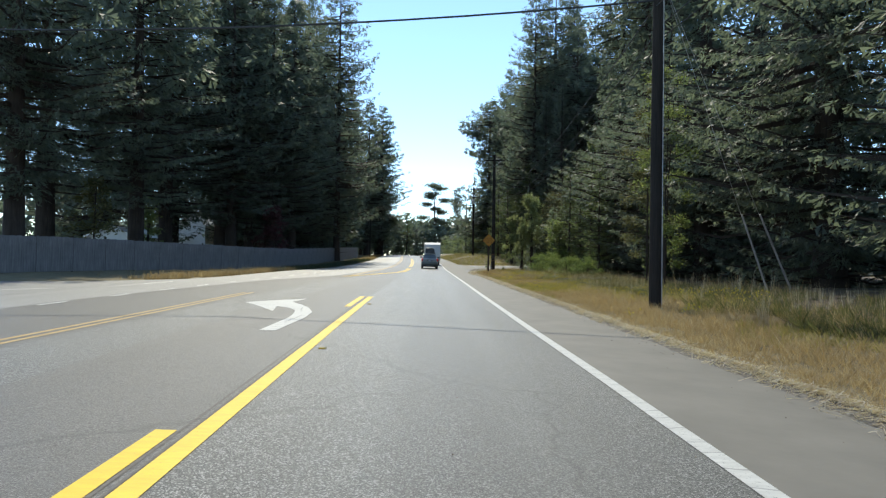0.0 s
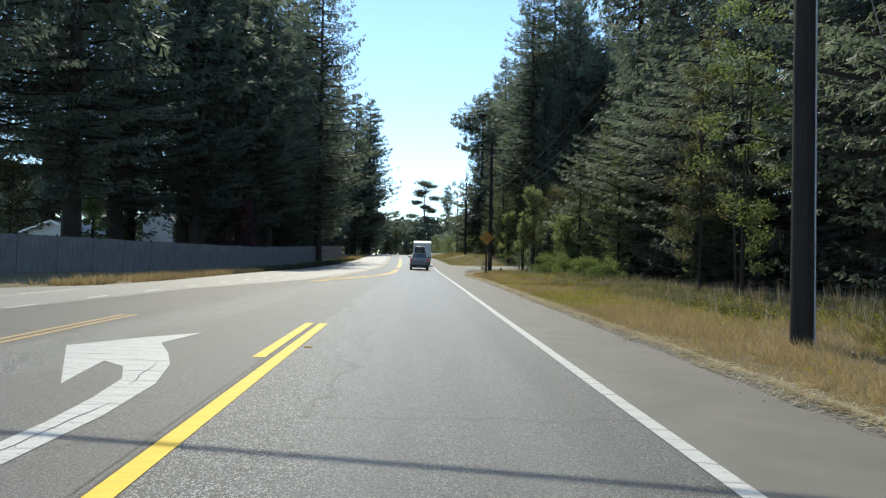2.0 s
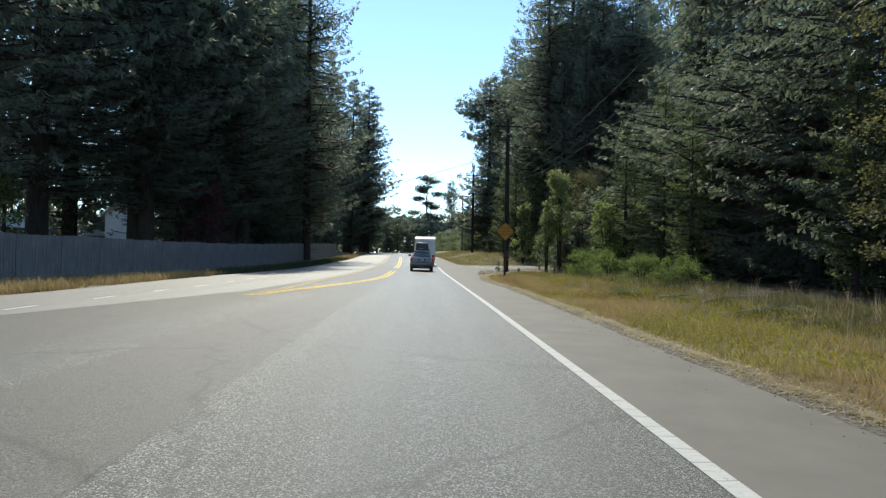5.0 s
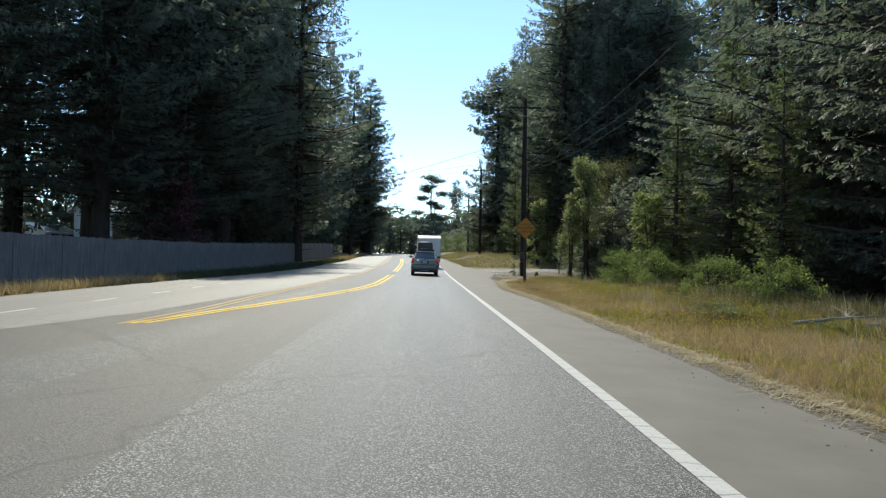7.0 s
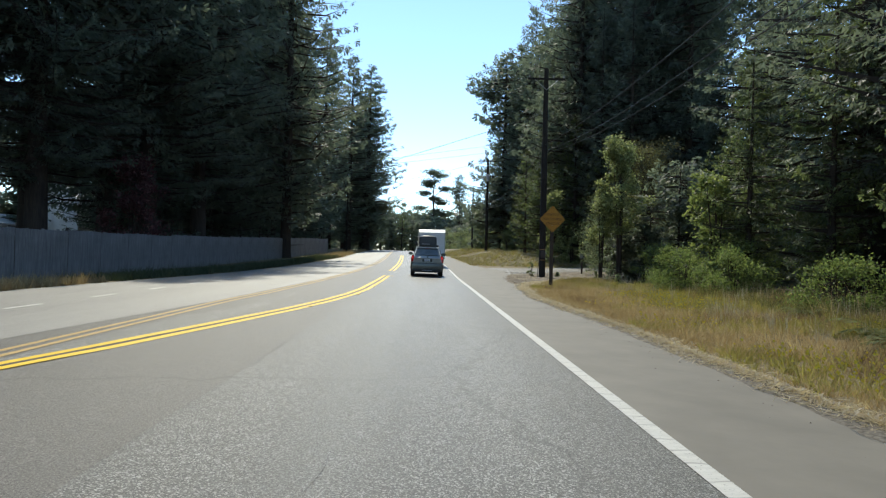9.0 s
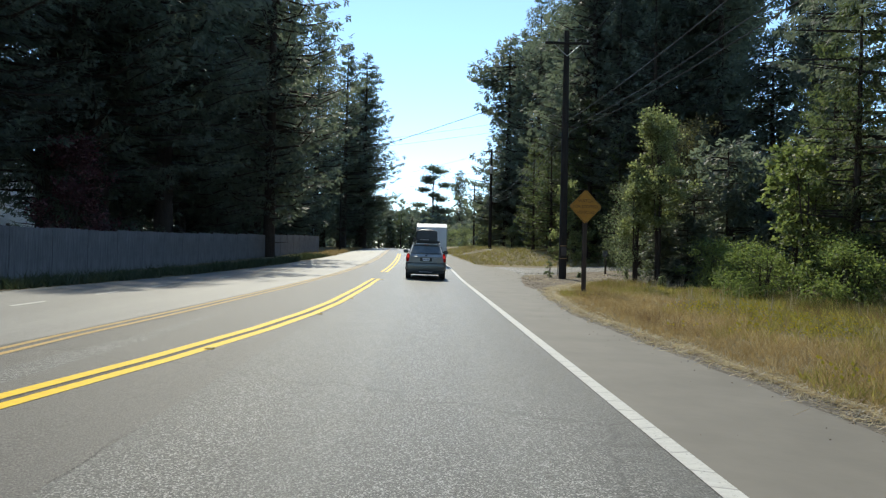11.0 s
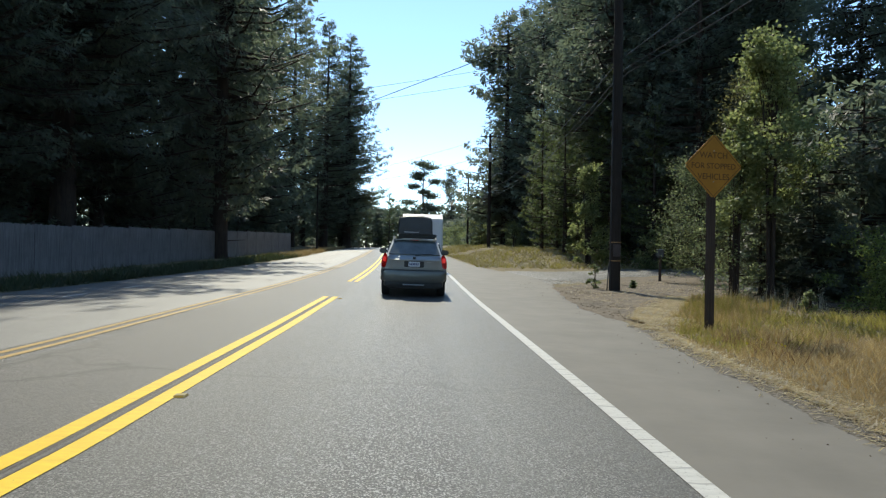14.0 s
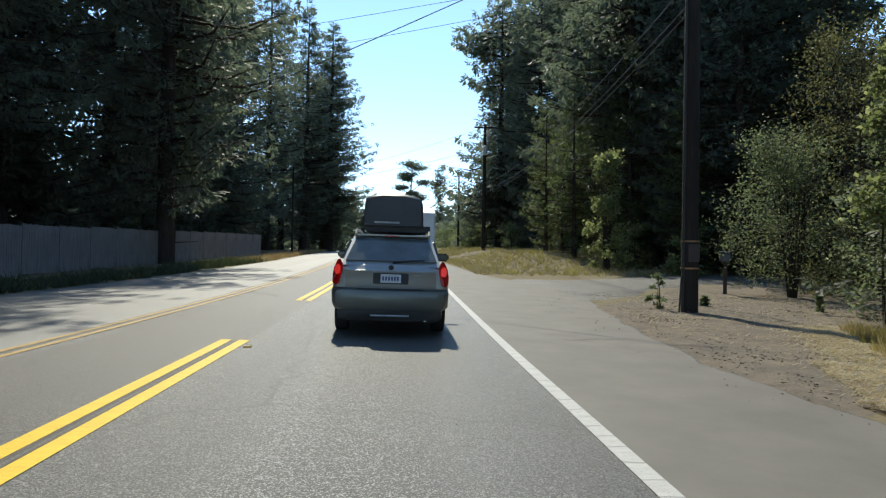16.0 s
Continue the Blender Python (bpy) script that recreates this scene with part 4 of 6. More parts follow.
for x, y, h, s in ((9.5, 186, 5.5, 3.2), (12.5, 178, 6.0, 3.0), (7.0, 205, 6.0, 3.4), (12.6, 150, 3.6, 2.2), (10.5, 142, 2.4, 1.8), (13.5, 129, 3.4, 2.0), (16.4, 87.6, 2.6, 1.8), (20.5, 89.6, 3.0, 2.0), (15.5, 93.5, 3.2, 1.8)):
    bush("shrub", leafy(rng, h, s, int(14 * s), int(900 * s), 0.2, 0.0, 0.04, 5, 0.15), LEAVES_LIT_TONE, "yellow-green shrub in the dry field with sunlight in its leaf colour", x, y, group="sunlit shrubs past the side street")
for x, y, h in ((7.15, 69.9, 0.95), (11.3, 69.6, 0.55), (9.2, 71.5, 0.4), (10.4, 62.2, 0.6)):
    bush("weed", leafy(rng, h, h * 0.34, 14, 380, 0.085, 0.05, 0.012, 4, 0.3), LEAVES_GREY, "small leafy weed growing from bare dirt", x, y, group="weeds on the dirt", category="plant")


def fern(x, y, size, seed):
    """Arching fronds, each a rib with leaflets to both sides."""
    g = random.Random(seed)
    ob = thing("fern", x, y, land(x, y) + 0.04, "pale green fern with arching fronds at the wood's edge", "fern", "ferns along the wood's edge", g.uniform(0, 360))
    for k in range(11):
        ribs, bits = bmesh.new(), Bits()
        a = k * 0.571 + g.uniform(-0.2, 0.2)
        out, side = Vector((math.cos(a), math.sin(a), 0)), Vector((-math.sin(a), math.cos(a), 0))
        ln, rise = size * g.uniform(0.75, 1.2), g.uniform(0.55, 0.95)
        pts = [out * ln * u + Vector((0, 0, ln * (rise * u - 0.85 * u * u))) for u in (0, 0.15, 0.3, 0.45, 0.6, 0.75, 0.9, 1.0)]
        tube(ribs, pts, [0.006, 0.006, 0.005, 0.005, 0.004, 0.003, 0.002, 0.001], 3, False)
        for p, q in zip(pts[1:], pts[2:]):
            for j in range(3):
                c = p.lerp(q, j / 3)
                reach = 0.30 * ln * math.sin(min(1.0, c.dot(out) / ln + 0.12) * 3.0) + 0.03
                for s in (-1, 1):
                    v = (side * s + out * 0.45 + Vector((0, 0, g.uniform(-0.25, 0.05)))).normalized() * reach * g.uniform(0.85, 1.1)
                    bits.kite(c, v, out * 0.022 * size / 0.7, 0.3)
        vs = [ribs.verts.new(v) for v in bits.v]
        for f in bits.f:
            ribs.faces.new([vs[i] for i in f])
        part("frond", ribs, LEAVES_LIT_TONE, ob)


for i, (x, y, size) in enumerate(((7.9, 38.8, 0.95), (8.4, 40.2, 1.0), (8.9, 41.6, 0.95), (9.0, 23.0, 0.8), (8.2, 20.6, 0.65), (8.7, 29.0, 0.75), (9.4, 31.5, 0.85), (9.9, 45.5, 0.75), (8.9, 36.2, 0.7), (9.7, 26.0, 0.8))):
    fern(x, y, size, 300 + i)


# ---------------------------------------------------------------- poles, wires, sign
def wire(name, a, b, sag, r, label, cuts=14):
    a, b = Vector(a), Vector(b)
    pts = [a.lerp(b, i / cuts) - Vector((0, 0, sag * 4 * (i / cuts) * (1 - i / cuts))) for i in range(cuts + 1)]
    ob = part(name, tube(bmesh.new(), pts, r, 5), CABLE)
    return tagged(ob, label, "cable", "overhead cables along the road")


def utility_pole(x, y, height, arm, label, r=0.17, second=0.0, lean=0.0):
    ob = thing("utility_pole", x, y, land(x, y) - bank(x, y), label, "utility pole", "utility poles along the road")
    part("shaft", tube(bmesh.new(), [(0, 0, -0.6), (lean * 0.3, 0, height * 0.5), (lean, 0, height)], [r * 1.12, r, r * 0.72], 14), POLE_WOOD, ob, "", True)
    for z in [v for v in (arm, second) if v]:
        a = part("crossarm", box(bmesh.new(), -1.2, -0.2, z - 0.06, 1.2, -0.09, z + 0.06, 0.01), POLE_WOOD, ob)
        for dx in (-1.1, -0.45, 0.45, 1.1):
            part("insulator", tube(bmesh.new(), [(dx, -0.145, z + 0.05), (dx, -0.145, z + 0.12), (dx, -0.145, z + 0.16), (dx, -0.145, z + 0.24)], [0.02, 0.055, 0.04, 0.03], 8), CERAMIC, a)
        for s in (-1, 1):
            part("brace", tube(bmesh.new(), [(s * 0.75, -0.16, z - 0.05), (0, -0.16, z - 0.7)], 0.018, 5), STEEL, a)
    return ob


p1 = utility_pole(6.6, 15.6, 13.0, 12.4, "dark creosoted wooden pole standing in dry grass", 0.16)
part("conduit", tube(bmesh.new(), [(0.15, -0.12, 0), (0.13, -0.10, 9)], 0.016, 6), plain("pale_conduit", (0.45, 0.43, 0.42), 0.5), p1, "pale thin conduit")
p2 = utility_pole(7.72, 69.4, 13.5, 12.8, "dark wooden pole with reflective bands on bare dirt", 0.19)
for z in (1.12, 1.80):
    part("reflector_band", tube(bmesh.new(), [(0, 0, z), (0, 0, z + 0.045)], 0.220, 14), plain("amber_band", (0.30, 0.17, 0.07), 0.6), p2, "dull amber reflective band")
part("tag_plate", box(bmesh.new(), -0.14, -0.232, 1.3, 0.14, -0.205, 1.75, 0.005), plain("rusty_plate", (0.06, 0.045, 0.042), 0.7), p2, "brown tag plate")
part("conduit", tube(bmesh.new(), [(-0.20, -0.08, 0), (-0.185, -0.08, 8)], 0.025, 6), CABLE, p2)
part("ground_rod", tube(bmesh.new(), [(-0.32, -0.1, -0.1), (-0.26, -0.1, 0.95)], 0.02, 6), CABLE, p2)
p3 = utility_pole(9.1, 120.0, 14.6, 14.2, "tall wooden pole with crossarm in dry grass", 0.2)
part("transformer", tube(bmesh.new(), [(0.0, -0.42, 11.2), (0.0, -0.42, 11.25), (0.0, -0.42, 12.15), (0.0, -0.42, 12.2)], [0.15, 0.24, 0.24, 0.15], 12), STEEL, p3, "grey drum transformer", True)
part("lamp_arm", tube(bmesh.new(), [(0.1, 0, 9.2), (0.9, 0, 9.9), (1.5, 0, 9.8)], 0.04, 6), STEEL, p3)
p4 = utility_pole(10.9, 171, 15.4, 14.9, "distant wooden pole with crossarms", 0.2, 13.6)
p5 = utility_pole(-11.6, 121.5, 9.5, 0, "thin weathered pole at the end of the fence", 0.11)
g1, g2, g3, g4, g5 = (o.location.z for o in (p1, p2, p3, p4, p5))
for dx, h1, h2, h3 in ((-0.08, 8.75, 8.55, 8.2), (0.22, 8.35, 8.3, 7.7), (0.3, 8.0, 8.15, 7.4)):
    wire("telephone_cable", (6.6 + dx, -35, 7.4 + g1), (6.6 + dx, 15.6, h1 + g1), 0.7, 0.016, "thick black telephone cable strung between poles")
    wire("telephone_cable", (6.6 + dx, 15.6, h1 + g1), (7.8 + dx, 69.4, h2 + g2), 1.3 + dx, 0.016, "thick black telephone cable strung between poles")
    wire("telephone_cable", (7.8 + dx, 69.4, h2 + g2), (9.1 + dx, 120, h3 + g3), 1.1, 0.018, "thick black telephone cable strung between poles")
    wire("telephone_cable", (9.1 + dx, 120, h3 + g3), (10.9 + dx, 171, 7.8 + g4), 1.0, 0.02, "thick black telephone cable strung between poles")
for dx in (-1.1, 1.1):
    wire("power_line", (6.6 + dx, 15.5, 12.65 + g1), (7.8 + dx, 69.3, 13.05 + g2), 0.7, 0.009, "thin power line between the pole tops")
    wire("power_line", (7.8 + dx, 69.3, 13.05 + g2), (9.1 + dx, 119.9, 14.45 + g3), 0.7, 0.011, "thin power line between the pole tops")
    wire("power_line", (9.1 + dx, 119.9, 14.45 + g3), (10.9 + dx, 170.9, 15.15 + g4), 0.7, 0.013, "thin power line between the pole tops")
wire("crossing_cable", (6.6, 15.6, 8.95 + g1), (-19.5, 18.9, 8.68), 0.45, 0.03, "thick black cable crossing over the road")
wire("crossing_cable", (7.7, 69.4, 10.6 + g2), (-16.5, 86.8, 5.4), 0.1, 0.016, "thick black cable crossing over the road")
wire("crossing_cable", (7.7, 69.4, 9.0 + g2), (-16.5, 74.8, 6.0), 0.05, 0.007, "thin service wire crossing over the road")
wire("crossing_cable", (7.7, 69.4, 8.5 + g2), (-16.5, 78.6, 6.4), 0.05, 0.007, "thin service wire crossing over the road")
wire("crossing_cable", (9.1, 120, 12.1 + g3), (-11.6, 121.5, 7.6 + g5), 0.5, 0.016, "thin service wire crossing over the road")
wire("crossing_cable", (9.1, 120, 14.3 + g3), (-18, 175, 16.0), 0.5, 0.012, "thin service wire crossing over the road")
for bx, by in ((10.6, 16.8), (11.7, 17.4)):
    guy = part("guy_wire", tube(bmesh.new(), [(bx, by, land(bx, by) - 0.1), (6.8, 15.7, 9.5 + g1)], 0.008, 5), STEEL)
    tagged(guy, "thin steel guy wire anchoring the pole", "guy wire", "guy wires of the pole")
    e = Vector((6.8, 15.7, 9.5 + g1)) - Vector((bx, by, land(bx, by)))
    s = Vector((bx, by, land(bx, by)))
    part("guard", tube(bmesh.new(), [s + e * 0.01, s + e * 0.27], 0.026, 8), plain("pale_plastic", (0.34, 0.31, 0.29), 0.6), guy, "pale plastic guard")


def letters(name, text, size, x, z, y, mat, parent):
    cu = bpy.data.curves.new(name, "FONT")
    cu.body, cu.size, cu.align_x, cu.align_y, cu.extrude = text, size, "CENTER", "CENTER", 0.0015
    cu.offset = size * 0.012
    tmp = bpy.data.objects.new(name, cu)
    scene.collection.objects.link(tmp)
    bpy.context.view_layer.update()
    me = bpy.data.meshes.new_from_object(tmp.evaluated_get(bpy.context.evaluated_depsgraph_get()))
    bpy.data.objects.remove(tmp)
    me.materials.clear()
    me.materials.append(mat)
    ob = new(name, me)
    ob.parent = parent
    ob.matrix_basis = pose(x, y, z, 90, 0, 0)
    return ob


sign = thing("warning_sign", 6.12, 58.85, land(6.12, 58.85), "faded amber diamond warning sign on a dark wooden post", "road sign", turn=9)
zc = 3.04 - sign.location.z
part("post", box(bmesh.new(), -0.075, -0.05, -0.5, 0.075, 0.05, zc + 0.35, 0.006), POST_WOOD, sign)
bm = bmesh.new()
box(bm, -0.455, -0.003, -0.455, 0.455, 0.003, 0.455)
bmesh.ops.bevel(bm, geom=[e for e in bm.edges if abs(e.verts[0].co.y - e.verts[1].co.y) > 0.001], offset=0.04, segments=4, affect="EDGES")
bm.transform(Matrix.Translation((0, -0.062, zc)) @ Matrix.Rotation(radians(45), 4, "Y"))
SIGN_FACE = plain("amber_sign_face", (0.45, 0.205, 0.03), 0.6, 0, 0.12, 3)
SIGN_DARK = plain("worn_black_print", (0.15, 0.07, 0.02), 0.6, 0, 0.3, 14)
plate = part("plate", bm, SIGN_FACE, sign)
bm = bmesh.new()
for k in range(4):
    a, b = 0.425, 0.412
    c = [Vector((-a, 0, a)), Vector((a, 0, a)), Vector((b, 0, b)), Vector((-b, 0, b))]
    q = Matrix.Rotation(radians(90 * k), 4, "Y")
    bm.faces.new([bm.verts.new(q @ v) for v in c])
bm.transform(Matrix.Translation((0, -0.0665, zc)) @ Matrix.Rotation(radians(45), 4, "Y"))
part("border", bm, SIGN_DARK, sign)
letters("lettering", "WATCH", 0.165, 0, zc + 0.21, -0.067, SIGN_DARK, sign)
letters("lettering", "FOR STOPPED", 0.155, 0, zc + 0.0, -0.067, SIGN_DARK, sign)
letters("lettering", "VEHICLES", 0.165, 0, zc - 0.21, -0.067, SIGN_DARK, sign)
for dz in (0.3, -0.3):
    part("bolt", tube(bmesh.new(), [(0, -0.06, zc + dz), (0, -0.075, zc + dz)], 0.012, 6), STEEL, sign)

box_post = thing("mailbox", 11.8, 75.2, land(11.8, 75.2), "dark mailbox on a wooden post beside the side street", "mailbox", turn=-25)
part("post", box(bmesh.new(), -0.06, -0.06, -0.3, 0.06, 0.06, 1.15, 0.008), POST_WOOD, box_post)
part("body", box(bmesh.new(), -0.17, -0.28, 1.15, 0.17, 0.28, 1.52, 0.05), plain("dark_metal", (0.05, 0.05, 0.055), 0.45, 0.5), box_post)
part("lid", box(bmesh.new(), -0.18, -0.30, 1.525, 0.18, 0.29, 1.545, 0.006), STEEL, box_post, "bright metal lid")
part("door", box(bmesh.new(), -0.13, -0.30, 1.19, 0.13, -0.283, 1.47, 0.01), plain("dark_metal_door", (0.07, 0.07, 0.075), 0.4, 0.5), box_post)

# raised pavement markers
def marker(x, y):
    ob = thing("pavement_marker", x, y, crown(x, y) + 0.004, "small amber raised reflector on the road", "road marker", "raised pavement markers")
    bm = bmesh.new()
    r = bmesh.ops.create_cube(bm, size=1)
    for v in r["verts"]:
        t = 0.6 if v.co.z > 0 else 1.0
        v.co = Vector((v.co.x * 0.10 * (0.85 if v.co.z > 0 else 1), v.co.y * 0.10 * t, (v.co.z + 0.5) * 0.018))
    part("body", bm, plain("marker_body", (0.45, 0.36, 0.16), 0.4), ob)
    bm = bmesh.new()
    bm.faces.new([bm.verts.new(c) for c in ((-0.04, -0.0515, 0.002), (0.04, -0.0515, 0.002), (0.036, -0.036, 0.0155), (-0.036, -0.036, 0.0155))])
    part("lens", bm, plain("amber_lens", (0.6, 0.35, 0.05), 0.15), ob)


for x, y in ((-1.32, 6.35), (-1.42, 13.9), (-1.62, 52.3), (-1.55, 62.6), (-1.75, 48.3), (-2.35, 44.0)):
    marker(x, y)

# fence of weathered boards on the left
line = [(-40, 27.5), (-22.5, 30.5), (-15.2, 57), (-14.2, 92), (-13.1, 113.5)]
def fence_panel(a, b):
    a, b = Vector(a), Vector(b)
    mid = (a + b) / 2
    d = b - a
    ob = thing("fence_panel", mid.x, mid.y, land(mid.x, mid.y), "weathered grey board fence panel in shade", "fence", "board fence behind the left verge", math.degrees(math.atan2(d.y, d.x)))
    ln = d.length
    bm = bmesh.new()
    k = int(ln / 0.145)
    for i in range(k):
        x = -ln / 2 + 0.145 * (i + 0.5)
        t = rng.uniform(2.0, 2.05)
        box(bm, x - 0.068, -0.012, 0.02, x + 0.068, 0.012, t)
    tagged(part("boarding", bm, FENCE_WOOD, ob), kind="stuff")
    for z in (0.35, 1.75):
        part("rail", box(bmesh.new(), -ln / 2, 0.013, z - 0.045, ln / 2, 0.05, z + 0.045), FENCE_WOOD, ob)
    part("post", box(bmesh.new(), -ln / 2 - 0.045, 0.02, -0.4, -ln / 2 + 0.045, 0.11, 2.12), POST_WOOD, ob)


for a, b in zip(line, line[1:]):
    k = max(1, round(math.dist(a, b) / 2.44))
    for i in range(k):
        p = (a[0] + (b[0] - a[0]) * i / k, a[1] + (b[1] - a[1]) * i / k)
        q = (a[0] + (b[0] - a[0]) * (i + 1) / k, a[1] + (b[1] - a[1]) * (i + 1) / k)
        if not 91.0 < (p[1] + q[1]) / 2 < 94.0:
            fence_panel((*p, 0), (*q, 0))


# houses
def house(x, y, w, d, eave, ridge, turn, wall_mat, roof_mat, label, windows):
    z = land(x, y)
    ob = thing("house", x, y, z, label, "house", turn=turn)
    bm = bmesh.new()
    box(bm, -w / 2, -d / 2, -0.4, w / 2, d / 2, eave)
    v = [bm.verts.new(c) for c in ((-w / 2, -d / 2, eave), (-w / 2, d / 2, eave), (-w / 2, 0, ridge), (w / 2, -d / 2, eave), (w / 2, d / 2, eave), (w / 2, 0, ridge))]
    bm.faces.new((v[0], v[1], v[2]))
    bm.faces.new((v[3], v[5], v[4]))
    part("wall", bm, wall_mat, ob)
    for s in (-1, 1):
        bm = bmesh.new()
        o = 0.5
        k = (ridge - eave) / (d / 2)
        c = [(-w / 2 - o, s * (d / 2 + o), eave - o * k), (w / 2 + o, s * (d / 2 + o), eave - o * k), (w / 2 + o, 0, ridge), (-w / 2 - o, 0, ridge)]
        lo = [bm.verts.new(p) for p in c]
        hi = [bm.verts.new((p[0], p[1], p[2] + 0.16)) for p in c]
        bm.faces.new(lo)
        bm.faces.new(hi)
        for i in range(4):
            bm.faces.new((lo[i], lo[(i + 1) % 4], hi[(i + 1) % 4], hi[i]))
        part("roof", bm, roof_mat, ob)
    for wx, wz, ww, wh in windows:
        wo = part("window", box(bmesh.new(), wx - ww / 2, -d / 2 - 0.03, wz, wx + ww / 2, -d / 2 + 0.02, wz + wh), plain("dark_glass", (0.03, 0.035, 0.04), 0.08), ob)
        for (a, b, c_, e) in ((wx - ww / 2 - 0.08, wz - 0.08, wx + ww / 2 + 0.08, wz), (wx - ww / 2 - 0.08, wz + wh, wx + ww / 2 + 0.08, wz + wh + 0.08), (wx - ww / 2 - 0.08, wz, wx - ww / 2, wz + wh), (wx + ww / 2, wz, wx + ww / 2 + 0.08, wz + wh)):
            part("frame", box(bmesh.new(), a, -d / 2 - 0.06, b, c_, -d / 2 - 0.005, e), wall_mat, wo)
    return ob


PALE = plain("pale_siding", (0.80, 0.79, 0.77), 0.7, 0, 0.08, 2)
METAL_ROOF = plain("pale_metal_roof", (0.62, 0.62, 0.62), 0.35, 0.3, 0.08, 2)
house(-30.2, 60.5, 6, 4.0, 2.7, 3.5, 90, PALE, METAL_ROOF, "small white gabled outbuilding between the tree trunks", ((-1.2, 1.0, 0.9, 0.8),))
house(-34.8, 92.0, 6, 4.0, 5.0, 6.5, 90, PALE, METAL_ROOF, "tall narrow white house seen between the tree trunks", ((0.8, 1.2, 0.8, 0.9),))
house(-39.5, 88.0, 6, 4.4, 2.5, 3.3, 90, PALE, METAL_ROOF, "pale house deep among the tree trunks", ((-1.5, 1.4, 1.2, 1.1),))


# ---------------------------------------------------------------- the station wagon ahead
def paint_metal(name, colour):
    m, n, l, b = material(name)
    g = grain(n, l, 3, 3)
    l.new(ramp(n, l, g, [(0.3, tuple(c * 0.9 for c in colour)), (0.7, colour)]), b.inputs["Base Color"])
    b.inputs["Metallic"].default_value, b.inputs["Roughness"].default_value = 0.55, 0.38
    b.inputs["Coat Weight"].default_value, b.inputs["Coat Roughness"].default_value = 0.35, 0.12
    return m


SILVER = paint_metal("silver_paint", (0.31, 0.325, 0.315))
LOWER = paint_metal("grey_lower_paint", (0.12, 0.125, 0.112))
CLADDING = plain("grey_cladding", (0.035, 0.037, 0.036), 0.6, 0, 0.2, 5)
RUBBER = plain("tyre_rubber", (0.018, 0.018, 0.018), 0.8, 0, 0.3, 20)
TINT = plain("tinted_glass", (0.095, 0.112, 0.112), 0.05, 0, 0.3, 1.5)
RED_LENS = plain("red_lens", (0.45, 0.012, 0.012), 0.12, 0, 0.15, 9)
BOX_PLASTIC = plain("dark_plastic_box", (0.026, 0.03, 0.036), 0.45, 0, 0.25, 2)
CHROME = plain("chrome", (0.7, 0.7, 0.7), 0.15, 1.0, 0.05, 9)
m_, n_, l_, b_ = material("lit_brake_lens")
b_.inputs["Base Color"].default_value = (0.7, 0.02, 0.02, 1)
b_.inputs["Roughness"].default_value = 0.15
b_.inputs["Emission Color"].default_value = (1, 0.06, 0.05, 1)
b_.inputs["Emission Strength"].default_value = 0.25
BRAKE = m_

car = thing("station_wagon", 0.28, 63.75, crown(0.34, 65.9), "silver station wagon with lit brake lights on the asphalt", "car", turn=0.3)
car.rotation_euler[1], car.scale = radians(1.1), (1.04, 1, 1.0)


def loft(sections):
    bm = bmesh.new()
    rings = [[bm.verts.new(p) for p in s] for s in sections]
    for a, b in zip(rings, rings[1:]):
        for k in range(len(a) - 1):
            bm.faces.new((a[k], a[k + 1], b[k + 1], b[k]))
        bm.faces.new((a[-1], a[0], b[0], b[-1]))
    bm.faces.new(rings[0][::-1])
    bm.faces.new(rings[-1])
    return bm


def section(y, w, lo, hi, belly=0.0):
    t = hi - lo
    half = [(w * 0.55, lo), (w * 0.93, lo + t * 0.07), (w * 0.99, lo + t * 0.22), (w, lo + t * 0.42), (w * 0.985, lo + t * 0.70), (w * 0.95, lo + t * 0.88), (w * 0.88, hi), (w * 0.45, hi + 0.02)]
    return [(x, y - belly * 0.04, z) for x, z in half] + [(-x, y - belly * 0.04, z) for x, z in half[::-1]]


body = part("body", loft([section(0.06, 0.80, 0.55, 1.10), section(0.13, 0.85, 0.46, 1.15), section(0.40, 0.88, 0.40, 1.20), section(1.2, 0.885, 0.36, 1.21), section(2.6, 0.885, 0.36, 1.16), section(3.45, 0.88, 0.37, 1.08), section(4.2, 0.86, 0.40, 0.98), section(4.6, 0.78, 0.44, 0.86), section(4.74, 0.62, 0.50, 0.76)]), SILVER, car, "", True)
cab = loft([[(0.735, 0.09, 1.15), (0.60, 0.66, 1.55), (0.3, 0.66, 1.575), (-0.3, 0.66, 1.575), (-0.60, 0.66, 1.55), (-0.735, 0.09, 1.15)],
            [(0.765, 0.9, 1.20), (0.61, 0.95, 1.565), (0.3, 0.95, 1.595), (-0.3, 0.95, 1.595), (-0.61, 0.95, 1.565), (-0.765, 0.9, 1.20)],
            [(0.775, 2.3, 1.16), (0.61, 2.2, 1.57), (0.3, 2.2, 1.6), (-0.3, 2.2, 1.6), (-0.61, 2.2, 1.57), (-0.775, 2.3, 1.16)],
            [(0.80, 3.5, 1.06), (0.58, 2.65, 1.54), (0.3, 2.62, 1.57), (-0.3, 2.62, 1.57), (-0.58, 2.65, 1.54), (-0.80, 3.5, 1.06)]])
part("cabin", cab, SILVER, car)


